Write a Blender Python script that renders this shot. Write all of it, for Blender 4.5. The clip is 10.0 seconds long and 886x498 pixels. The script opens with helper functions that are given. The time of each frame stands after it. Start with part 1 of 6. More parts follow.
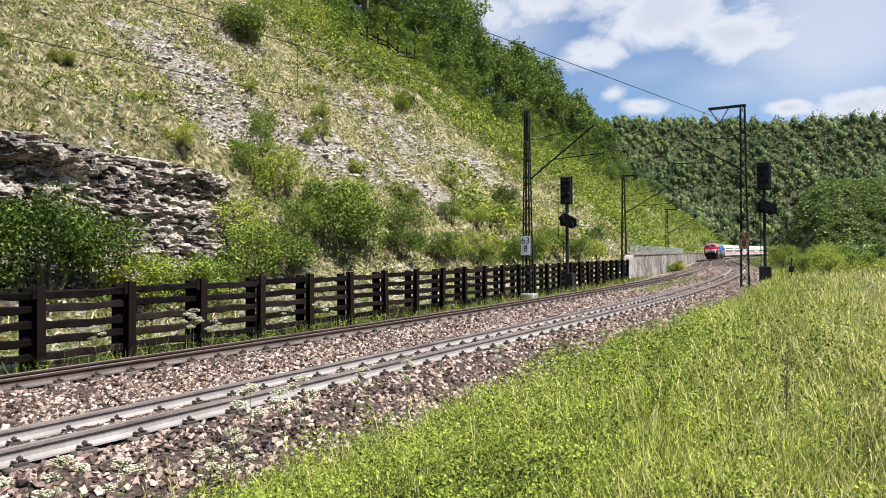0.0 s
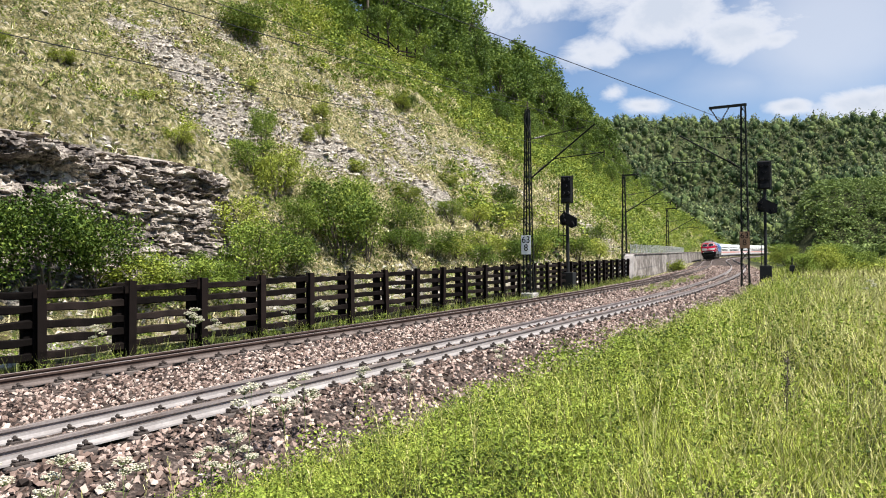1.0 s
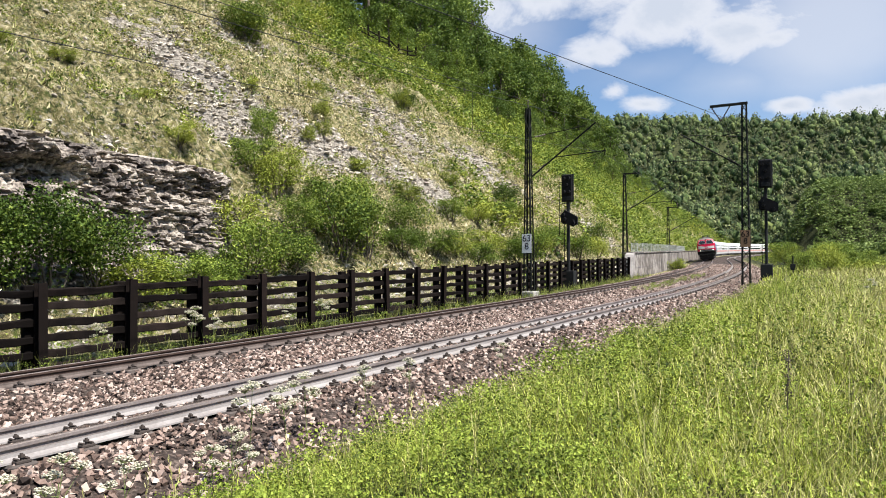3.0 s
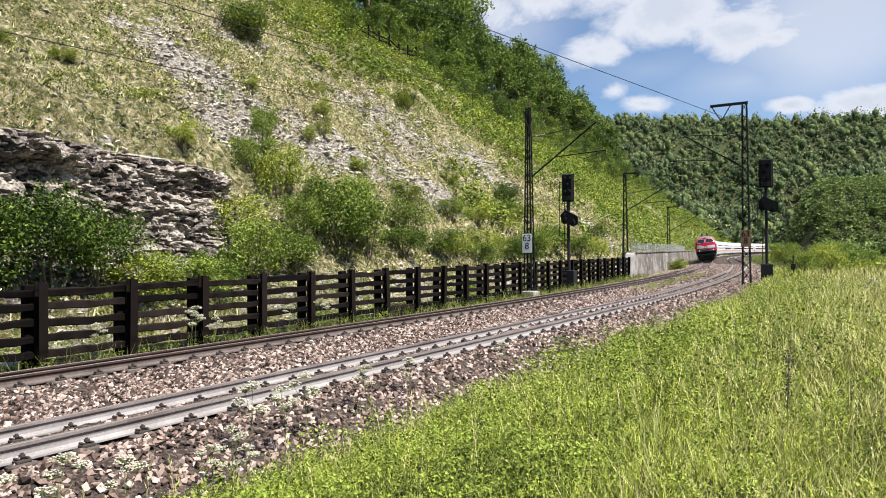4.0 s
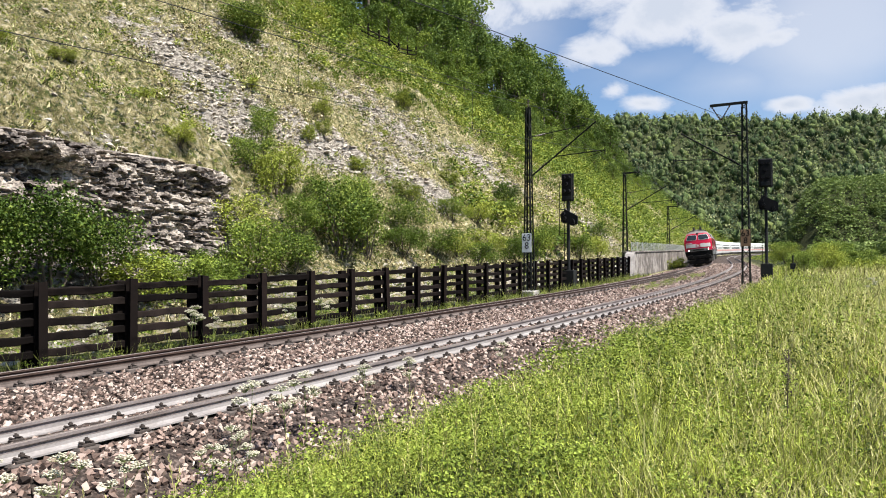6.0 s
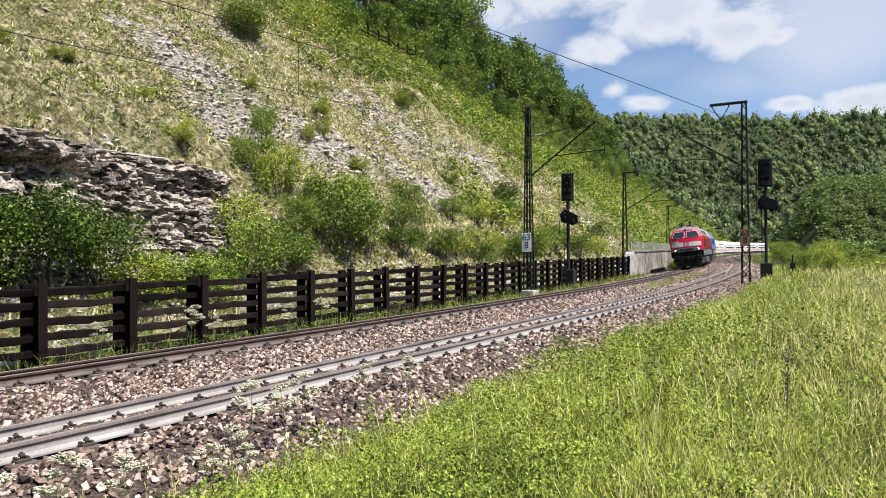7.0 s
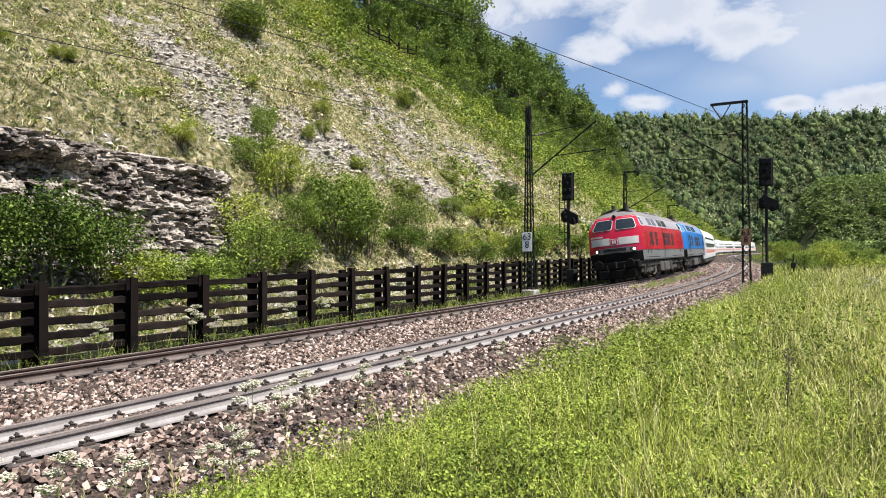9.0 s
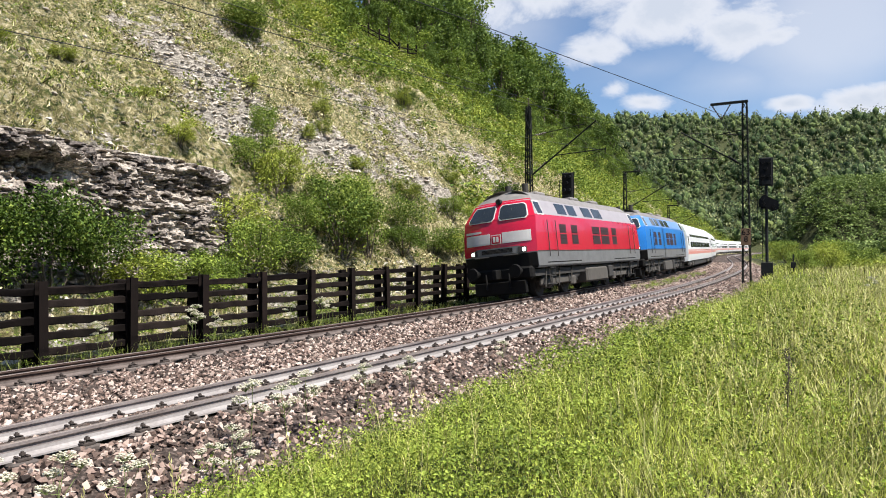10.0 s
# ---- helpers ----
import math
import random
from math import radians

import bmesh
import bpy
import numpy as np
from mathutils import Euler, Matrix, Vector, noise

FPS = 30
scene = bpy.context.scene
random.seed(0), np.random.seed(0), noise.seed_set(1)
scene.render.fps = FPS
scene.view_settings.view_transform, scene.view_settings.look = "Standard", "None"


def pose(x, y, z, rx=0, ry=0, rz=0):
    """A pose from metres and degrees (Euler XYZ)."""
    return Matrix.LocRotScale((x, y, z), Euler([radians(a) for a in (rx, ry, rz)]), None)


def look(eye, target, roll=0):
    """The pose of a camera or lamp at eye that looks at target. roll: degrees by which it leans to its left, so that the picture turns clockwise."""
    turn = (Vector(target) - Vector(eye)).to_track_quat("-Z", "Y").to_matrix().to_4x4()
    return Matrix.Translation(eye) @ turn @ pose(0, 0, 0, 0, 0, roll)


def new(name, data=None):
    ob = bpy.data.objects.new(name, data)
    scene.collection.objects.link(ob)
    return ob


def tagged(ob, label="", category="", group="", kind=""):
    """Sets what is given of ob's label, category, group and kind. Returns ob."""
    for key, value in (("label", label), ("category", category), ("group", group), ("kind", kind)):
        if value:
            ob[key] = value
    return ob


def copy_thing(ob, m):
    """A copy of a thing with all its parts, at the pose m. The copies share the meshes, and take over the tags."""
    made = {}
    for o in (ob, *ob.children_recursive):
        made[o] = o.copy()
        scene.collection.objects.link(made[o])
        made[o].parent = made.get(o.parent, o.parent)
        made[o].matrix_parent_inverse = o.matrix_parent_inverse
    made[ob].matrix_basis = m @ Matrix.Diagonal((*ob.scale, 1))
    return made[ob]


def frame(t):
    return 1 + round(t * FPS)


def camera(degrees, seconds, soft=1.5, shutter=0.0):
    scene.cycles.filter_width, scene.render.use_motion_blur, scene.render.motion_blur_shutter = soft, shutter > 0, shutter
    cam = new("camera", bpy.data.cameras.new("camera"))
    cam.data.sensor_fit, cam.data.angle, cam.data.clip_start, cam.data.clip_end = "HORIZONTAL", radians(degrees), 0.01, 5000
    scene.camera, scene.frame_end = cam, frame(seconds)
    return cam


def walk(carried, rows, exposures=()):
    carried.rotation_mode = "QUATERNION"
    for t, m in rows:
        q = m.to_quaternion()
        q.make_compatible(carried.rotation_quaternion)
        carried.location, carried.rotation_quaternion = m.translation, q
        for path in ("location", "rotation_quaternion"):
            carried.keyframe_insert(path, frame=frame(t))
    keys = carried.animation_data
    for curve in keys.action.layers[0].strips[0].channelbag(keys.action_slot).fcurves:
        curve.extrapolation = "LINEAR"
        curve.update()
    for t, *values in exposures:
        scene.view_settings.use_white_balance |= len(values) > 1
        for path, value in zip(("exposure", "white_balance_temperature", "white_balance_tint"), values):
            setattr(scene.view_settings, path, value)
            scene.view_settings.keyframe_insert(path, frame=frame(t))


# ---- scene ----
# camera: hand-held on the spot, it only tilts and turns a little
FOV = 66.35
EYE = (0.0, 0.0, 1.918)
TILT, ROLL = 1.117, 0.21          # degrees at the end of the clip
PX = FOV / 1568 * 0.875           # degrees for a small step near the middle
cam = camera(FOV, 10.0, soft=1.0)
SWAY = [(0.0, 3.4, 9.0), (0.5, 3.0, 7.8), (1.0, 2.4, 7.2), (1.5, 1.8, 6.2), (2.0, 1.5, 6.0), (2.5, 1.3, 4.6),
        (3.2, 0.6, 4.0), (4.0, 0.2, 3.4), (4.5, 0.0, 3.0), (5.0, 0.0, 2.8), (5.5, 0.2, 2.7), (6.2, 0.9, 2.2),
        (7.0, 1.3, 1.4), (7.5, 1.2, 1.4), (8.0, 0.4, 1.2), (8.5, 0.1, 1.1), (9.0, 0.0, 0.4), (9.5, 0.0, 0.2), (10.0, 0.0, 0.0)]
CAM_ROWS = [(t, pose(*EYE, 90 + TILT + dy * PX, 0, -dx * PX) @ pose(0, 0, 0, 0, 0, -ROLL)) for t, dx, dy in SWAY]
walk(cam, CAM_ROWS)

# ---- sky, sun, exposure ----
SUN_DIR = Vector((0.42, -0.29, 0.86)).normalized()     # towards the sun
scene.view_settings.exposure = 1.0


def direction(px, py):
    """A direction of the sky, in degrees right of straight ahead and above the horizon."""
    a, e = radians(px), radians(py)
    return (math.sin(a) * math.cos(e), math.cos(a) * math.cos(e), math.sin(e))


def build_world():
    w = bpy.data.worlds.new("world")
    scene.world = w
    w.use_nodes = True
    nt = w.node_tree
    N, K = nt.nodes, nt.links.new
    bg = N["Background"]
    sky = N.new("ShaderNodeTexSky")
    sky.sky_type, sky.sun_disc = "NISHITA", False
    sky.sun_elevation = math.asin(SUN_DIR.z)
    sky.sun_rotation = math.atan2(SUN_DIR.x, SUN_DIR.y)
    sky.altitude, sky.air_density, sky.dust_density, sky.ozone_density = 600, 1.0, 0.3, 4.0
    tc = N.new("ShaderNodeTexCoord")

    def vmath(op, a, b=None):
        n = N.new("ShaderNodeVectorMath")
        n.operation = op
        for i, v in enumerate((a, b)):
            if v is None:
                continue
            if isinstance(v, tuple):
                n.inputs[i].default_value = v
            else:
                K(v, n.inputs[i])
        return n

    def smath(op, a, b=0.0, clamp=False):
        n = N.new("ShaderNodeMath")
        n.operation, n.use_clamp = op, clamp
        for i, v in enumerate((a, b)):
            if isinstance(v, (int, float)):
                n.inputs[i].default_value = v
            else:
                K(v, n.inputs[i])
        return n.outputs[0]

    d = tc.outputs["Generated"]
    stretch = vmath("MULTIPLY", d, (1.0, 1.0, 1.7)).outputs[0]
    n1 = N.new("ShaderNodeTexNoise")
    n1.inputs["Scale"].default_value, n1.inputs["Detail"].default_value, n1.inputs["Roughness"].default_value = 9.0, 12, 0.62
    n1.inputs["Distortion"].default_value = 0.35
    K(stretch, n1.inputs["Vector"])
    n2 = N.new("ShaderNodeTexNoise")
    n2.inputs["Scale"].default_value, n2.inputs["Detail"].default_value = 3.4, 7
    K(stretch, n2.inputs["Vector"])

    def lobes(spots):
        total = None
        for a, e, ra, re, amp in spots:
            dv = vmath("SUBTRACT", d, direction(a, e)).outputs[0]
            wide, high = radians(ra), radians(re)
            sv = vmath("MULTIPLY", dv, (1 / wide, 1 / wide, 1 / high)).outputs[0]
            ln = vmath("LENGTH", sv).outputs["Value"]
            bump = smath("MULTIPLY", smath("SUBTRACT", 1.0, smath("MULTIPLY", ln, 0.62), True), amp * 1.6)
            total = bump if total is None else smath("MAXIMUM", total, bump)
        return total

    # a big cumulus ahead, small ones over the ridge, a few all round
    heaps = lobes([(19.5, 19.8, 5.6, 2.8, 0.9), (23.8, 17.6, 4.6, 2.0, 0.88), (26.4, 16.8, 3.0, 1.2, 0.7), (14.6, 21.4, 4.4, 1.8, 0.8), (9.0, 21.6, 4.0, 1.6, 0.7), (4.0, 20.6, 3.0, 2.4, 0.6), (12.4, 17.0, 2.8, 1.4, 0.8),
                   (16.6, 12.75, 2.4, 0.95, 0.95), (14.4, 13.9, 1.5, 1.0, 0.75), (27.2, 11.8, 1.9, 0.7, 0.9), (32.0, 11.6, 3.0, 1.4, 1.0), (60, 25, 16, 8, 0.6), (140, 35, 20, 9, 0.6), (-120, 40, 20, 9, 0.6)])
    fb = smath("ADD", smath("MULTIPLY", smath("SUBTRACT", n1.outputs["Fac"], 0.5), 1.9), smath("MULTIPLY", smath("SUBTRACT", n2.outputs["Fac"], 0.5), 0.7))
    cov = smath("SUBTRACT", smath("ADD", heaps, smath("MULTIPLY", fb, 1.15)), 0.1)
    solid = N.new("ShaderNodeMapRange")
    solid.interpolation_type = "SMOOTHSTEP"
    solid.inputs["From Min"].default_value, solid.inputs["From Max"].default_value = 0.2, 0.95
    K(cov, solid.inputs["Value"])
    # a thin veil between the heaps
    thin = lobes([(30, 16.5, 6.5, 5.0, 0.75), (24, 13.8, 7, 2.2, 0.42), (17, 15.2, 6, 2.0, 0.3), (6, 19.0, 4.5, 3.0, 0.42), (31, 21, 5, 2.5, 0.55), (90, 20, 40, 12, 0.4)])
    veil = N.new("ShaderNodeMapRange")
    veil.interpolation_type = "SMOOTHSTEP"
    veil.inputs["From Min"].default_value, veil.inputs["From Max"].default_value, veil.inputs["To Max"].default_value = -0.05, 1.1, 0.62
    K(smath("ADD", thin, smath("MULTIPLY", smath("SUBTRACT", n2.outputs["Fac"], 0.5), 1.2)), veil.inputs["Value"])
    cloudy = smath("MAXIMUM", solid.outputs[0], veil.outputs[0])
    # cloud colour: bright tops, greyer thick cores
    cr = N.new("ShaderNodeMapRange")
    cr.inputs["From Min"].default_value, cr.inputs["From Max"].default_value = 0.7, 1.25
    cr.inputs["To Min"].default_value, cr.inputs["To Max"].default_value = 1.0, 0.25
    K(cov, cr.inputs["Value"])
    cc = N.new("ShaderNodeMix")
    cc.data_type = "RGBA"
    cc.inputs[6].default_value, cc.inputs[7].default_value = (4.0, 4.5, 5.4, 1), (5.7, 5.9, 6.45, 1)
    K(cr.outputs[0], cc.inputs[0])
    mix = N.new("ShaderNodeMix")
    mix.data_type = "RGBA"
    K(cloudy, mix.inputs[0])
    K(sky.outputs[0], mix.inputs[6])
    K(cc.outputs[2], mix.inputs[7])
    K(mix.outputs[2], bg.inputs["Color"])
    bg.inputs["Strength"].default_value = 0.074


build_world()
sun = new("sun", bpy.data.lights.new("sun", "SUN"))
sun.data.energy, sun.data.angle, sun.data.color = 5.0, radians(0.53), (1.0, 0.965, 0.91)
sun.matrix_basis = look((0, 0, 60), Vector((0, 0, 60)) - SUN_DIR)


# ---- materials ----
def material(name, stops, scale=4.0, detail=6, rough=0.85, bump=0.3, fine=40.0, metal=0.0, spec=0.5, coords="Object", island=0.0, objrand=0.0,
             sheen=0.0, translucent=0.0, bump_dist=0.02, fine_amount=0.35):
    """A surface coloured by noise at two scales between the colours of stops [(position, rgb)...], with bump."""
    m = bpy.data.materials.new(name)
    m.use_nodes = True
    nt = m.node_tree
    N, K = nt.nodes, nt.links.new
    b = N["Principled BSDF"]
    tc = N.new("ShaderNodeTexCoord")
    big, small = N.new("ShaderNodeTexNoise"), N.new("ShaderNodeTexNoise")
    for n, s, dt in ((big, scale, detail), (small, fine, 4)):
        n.inputs["Scale"].default_value, n.inputs["Detail"].default_value = s, dt
        K(tc.outputs[coords], n.inputs["Vector"])
    mixv = N.new("ShaderNodeMix")
    mixv.data_type = "FLOAT"
    mixv.inputs[0].default_value = fine_amount
    K(big.outputs["Fac"], mixv.inputs[2])
    K(small.outputs["Fac"], mixv.inputs[3])
    value = mixv.outputs[0]
    for amount, src in ((island, "island"), (objrand, "object")):
        if amount:
            if src == "island":
                g = N.new("ShaderNodeNewGeometry")
                rnd = g.outputs["Random Per Island"]
            else:
                g = N.new("ShaderNodeObjectInfo")
                rnd = g.outputs["Random"]
            mv = N.new("ShaderNodeMix")
            mv.data_type = "FLOAT"
            mv.inputs[0].default_value = amount
            K(value, mv.inputs[2])
            K(rnd, mv.inputs[3])
            value = mv.outputs[0]
    ramp = N.new("ShaderNodeValToRGB")
    els = ramp.color_ramp.elements
    while len(els) < len(stops):
        els.new(0.5)
    for e, (p, c) in zip(els, stops):
        e.position, e.color = p, (*c, 1)
    K(value, ramp.inputs[0])
    K(ramp.outputs[0], b.inputs["Base Color"])
    b.inputs["Roughness"].default_value, b.inputs["Metallic"].default_value = rough, metal
    b.inputs["Specular IOR Level"].default_value = spec
    if bump:
        bn = N.new("ShaderNodeBump")
        bn.inputs["Strength"].default_value, bn.inputs["Distance"].default_value = bump, bump_dist
        K(mixv.outputs[0], bn.inputs["Height"])
        K(bn.outputs[0], b.inputs["Normal"])
    if translucent:
        tr = N.new("ShaderNodeBsdfTranslucent")
        K(ramp.outputs[0], tr.inputs["Color"])
        ms = N.new("ShaderNodeMixShader")
        ms.inputs[0].default_value = translucent
        out = N["Material Output"]
        K(b.outputs[0], ms.inputs[1])
        K(tr.outputs[0], ms.inputs[2])
        K(ms.outputs[0], out.inputs["Surface"])
    return m


def plain(name, rgb, rough=0.5, metal=0.0, var=0.25, spec=0.5, scale=3.0, fine=30.0, bump=0.08, coat=0.0, objrand=0.0):
    lo, hi = tuple(c * (1 - var) for c in rgb), tuple(min(1, c * (1 + var)) for c in rgb)
    m = material(name, [(0.3, lo), (0.7, hi)], scale=scale, fine=fine, rough=rough, metal=metal, spec=spec, bump=bump, objrand=objrand)
    if coat:
        m.node_tree.nodes["Principled BSDF"].inputs["Coat Weight"].default_value = coat
    return m


def glow(name, rgb, strength):
    m = bpy.data.materials.new(name)
    m.use_nodes = True
    b = m.node_tree.nodes["Principled BSDF"]
    b.inputs["Emission Color"].default_value = (*rgb, 1)
    b.inputs["Emission Strength"].default_value = strength
    b.inputs["Base Color"].default_value = (0.8, 0.8, 0.75, 1)
    return m


def hill_material():
    """Dry turf over pale limestone scree: turf where the slope is grown over, bare layered stone in patches."""
    m = bpy.data.materials.new("hillside_turf")
    m.use_nodes = True
    nt = m.node_tree
    N, K = nt.nodes, nt.links.new
    b = N["Principled BSDF"]
    tc = N.new("ShaderNodeTexCoord")

    def nz(scale, detail, dist=0.0, rough=0.6, stretch=None):
        n = N.new("ShaderNodeTexNoise")
        n.inputs["Scale"].default_value, n.inputs["Detail"].default_value, n.inputs["Distortion"].default_value, n.inputs["Roughness"].default_value = scale, detail, dist, rough
        if stretch:
            mp = N.new("ShaderNodeMapping")
            mp.inputs["Scale"].default_value = stretch
            K(tc.outputs["Object"], mp.inputs[0])
            K(mp.outputs[0], n.inputs["Vector"])
        else:
            K(tc.outputs["Object"], n.inputs["Vector"])
        return n.outputs["Fac"]

    def ramp(src, stops):
        r = N.new("ShaderNodeValToRGB")
        while len(r.color_ramp.elements) < len(stops):
            r.color_ramp.elements.new(0.5)
        for e, (p, c) in zip(r.color_ramp.elements, stops):
            e.position, e.color = p, (*c, 1)
        K(src, r.inputs[0])
        return r.outputs[0]

    def mixc(f, a, c):
        x = N.new("ShaderNodeMix")
        x.data_type = "RGBA"
        K(f, x.inputs[0])
        K(a, x.inputs[6])
        K(c, x.inputs[7])
        return x.outputs[2]

    turf = ramp(nz(2.1, 14, 0.3, 0.86), [(0.34, (0.02, 0.024, 0.008)), (0.45, (0.11, 0.096, 0.034)), (0.53, (0.32, 0.275, 0.135)), (0.6, (0.72, 0.63, 0.42))])
    spots = N.new("ShaderNodeMapRange")
    spots.inputs["From Min"].default_value, spots.inputs["From Max"].default_value = 0.505, 0.55
    K(nz(3.4, 9, 0.4, 0.8), spots.inputs["Value"])
    turf = mixc(spots.outputs[0], turf, ramp(nz(3.0, 3), [(0.4, (0.02, 0.03, 0.008)), (0.6, (0.09, 0.11, 0.025))]))
    specks = N.new("ShaderNodeMapRange")
    specks.inputs["From Min"].default_value, specks.inputs["From Max"].default_value = 0.57, 0.62
    K(nz(4.6, 7, 0.5, 0.75, (1, 1, 1.7)), specks.inputs["Value"])
    turf = mixc(specks.outputs[0], turf, ramp(nz(9.0, 3), [(0.4, (0.3, 0.27, 0.22)), (0.6, (0.55, 0.5, 0.43))]))
    rock = ramp(nz(1.8, 12, 0.3, 0.82, (1.2, 1.2, 4.0)), [(0.38, (0.03, 0.025, 0.021)), (0.46, (0.16, 0.138, 0.115)), (0.53, (0.39, 0.35, 0.295)), (0.64, (0.64, 0.59, 0.51))])
    at = N.new("ShaderNodeAttribute")
    at.attribute_name = "bare"
    edge = N.new("ShaderNodeMath")
    edge.operation = "ADD"
    K(at.outputs["Fac"], edge.inputs[0])
    nn = N.new("ShaderNodeMath")
    nn.operation = "MULTIPLY_ADD"
    K(nz(0.9, 9, 0.6, 0.7), nn.inputs[0])
    nn.inputs[1].default_value, nn.inputs[2].default_value = 3.0, -1.5
    K(nn.outputs[0], edge.inputs[1])
    st = N.new("ShaderNodeMapRange")
    st.inputs["From Min"].default_value, st.inputs["From Max"].default_value = 0.42, 0.58
    K(edge.outputs[0], st.inputs["Value"])
    # dark floor: woodland ground, and shade between meadow blades put into the colour
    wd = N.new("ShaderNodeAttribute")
    wd.attribute_name = "wood_meadow_shade"
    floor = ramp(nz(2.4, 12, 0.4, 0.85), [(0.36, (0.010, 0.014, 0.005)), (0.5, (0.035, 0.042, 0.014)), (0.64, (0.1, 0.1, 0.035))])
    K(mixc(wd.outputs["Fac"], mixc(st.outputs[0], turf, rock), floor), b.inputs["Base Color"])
    b.inputs["Roughness"].default_value = 0.95
    b.inputs["Specular IOR Level"].default_value = 0.2
    bn = N.new("ShaderNodeBump")
    bn.inputs["Strength"].default_value, bn.inputs["Distance"].default_value = 1.0, 0.22
    K(nz(2.2, 13, 0.2, 0.85, (1, 1, 3.0)), bn.inputs["Height"])
    K(bn.outputs[0], b.inputs["Normal"])
    return m


M = {}
M["hill"] = hill_material()
# bed darker than its stones: the shade in their gaps is painted in
M["ballast"] = material("ballast_bed_gap_shade", [(0.3, (0.01, 0.008, 0.007)), (0.5, (0.05, 0.037, 0.031)), (0.7, (0.19, 0.145, 0.122))], scale=9, fine=26, fine_amount=0.6, bump=1.0, bump_dist=0.06, rough=0.95, spec=0.2)
M["stone"] = material("ballast_stone", [(0.15, (0.025, 0.018, 0.015)), (0.36, (0.14, 0.094, 0.075)), (0.62, (0.3, 0.215, 0.178)), (0.88, (0.54, 0.44, 0.375))], scale=6, fine=60, island=0.75, rough=0.92, spec=0.25, bump=0.5)
M["scree"] = material("limestone", [(0.15, (0.12, 0.1, 0.085)), (0.5, (0.36, 0.318, 0.262)), (0.85, (0.64, 0.58, 0.49))], scale=3, fine=30, island=0.5, rough=0.95, spec=0.2, bump=0.6)
M["rail"] = material("rusty_rail", [(0.3, (0.03, 0.018, 0.014)), (0.6, (0.07, 0.045, 0.036)), (0.8, (0.13, 0.09, 0.075))], scale=2, fine=50, rough=0.8, spec=0.2, bump=0.15)
M["rail_dusty"] = material("dusty_rail", [(0.25, (0.08, 0.06, 0.052)), (0.5, (0.19, 0.16, 0.15)), (0.8, (0.33, 0.3, 0.285))], scale=1.3, fine=40, rough=0.6, spec=0.4, bump=0.15)
M["rail_head"] = material("polished_rail", [(0.3, (0.2, 0.145, 0.12)), (0.7, (0.4, 0.34, 0.31))], scale=1.2, fine=60, rough=0.42, metal=0.6, bump=0.03)
# paler than the web: dust, plus sun on the lower rail painted in
M["rail_foot"] = material("dusty_lit_rail_foot", [(0.3, (0.17, 0.148, 0.14)), (0.7, (0.33, 0.307, 0.295))], scale=2, fine=30, rough=0.8, bump=0.2)
M["rail_foot_brown"] = material("brown_rail_foot", [(0.3, (0.05, 0.036, 0.03)), (0.7, (0.17, 0.135, 0.12))], scale=2, fine=30, rough=0.85, bump=0.2)
M["clip"] = plain("rail_clip", (0.05, 0.038, 0.032), 0.8, 0.2)
M["sleeper"] = plain("sleeper", (0.1, 0.08, 0.07), 0.9, var=0.35, objrand=0.3)
M["timber"] = material("tarred_timber", [(0.25, (0.003, 0.0024, 0.0022)), (0.5, (0.007, 0.0054, 0.0048)), (0.8, (0.03, 0.022, 0.019))], scale=2.5, fine=35, rough=0.95, spec=0.06, bump=0.6, objrand=0.3)
M["post"] = material("rusty_post", [(0.25, (0.004, 0.0028, 0.0022)), (0.6, (0.011, 0.007, 0.0058)), (0.85, (0.035, 0.021, 0.016))], scale=2, fine=40, rough=0.9, spec=0.12, bump=0.3, objrand=0.2)
M["steel"] = material("mast_steel", [(0.3, (0.008, 0.009, 0.008)), (0.6, (0.02, 0.022, 0.018)), (0.8, (0.045, 0.045, 0.038))], scale=3, fine=40, rough=0.8, spec=0.15, bump=0.15)
M["black"] = plain("signal_black", (0.008, 0.008, 0.009), 0.7, spec=0.15)
M["darkgrey"] = plain("dark_grey_paint", (0.02, 0.021, 0.021), 0.7, spec=0.15)
M["white"] = plain("sign_white", (0.8, 0.8, 0.78), 0.55, var=0.06)
M["brown_sign"] = plain("brown_plate", (0.27, 0.16, 0.085), 0.75, var=0.3)
M["concrete"] = material("concrete", [(0.3, (0.22, 0.2, 0.18)), (0.55, (0.36, 0.34, 0.31)), (0.8, (0.5, 0.48, 0.45))], scale=1.5, fine=25, rough=0.9, bump=0.4)
M["wire"] = plain("contact_wire", (0.02, 0.02, 0.02), 0.5, 0.5)
M["insulator"] = plain("insulator", (0.06, 0.035, 0.025), 0.3)
M["bark"] = material("bark", [(0.3, (0.05, 0.038, 0.028)), (0.7, (0.16, 0.13, 0.1))], scale=3, fine=30, rough=0.95, bump=0.8)


def leaf(name, lo, mid, hi, translucent=0.18, island=0.38, objrand=0.2):
    return material(name, [(0.2, lo), (0.5, mid), (0.8, hi)], scale=0.8, fine=6, rough=0.6, spec=0.16, bump=0, island=island, objrand=objrand, translucent=translucent)


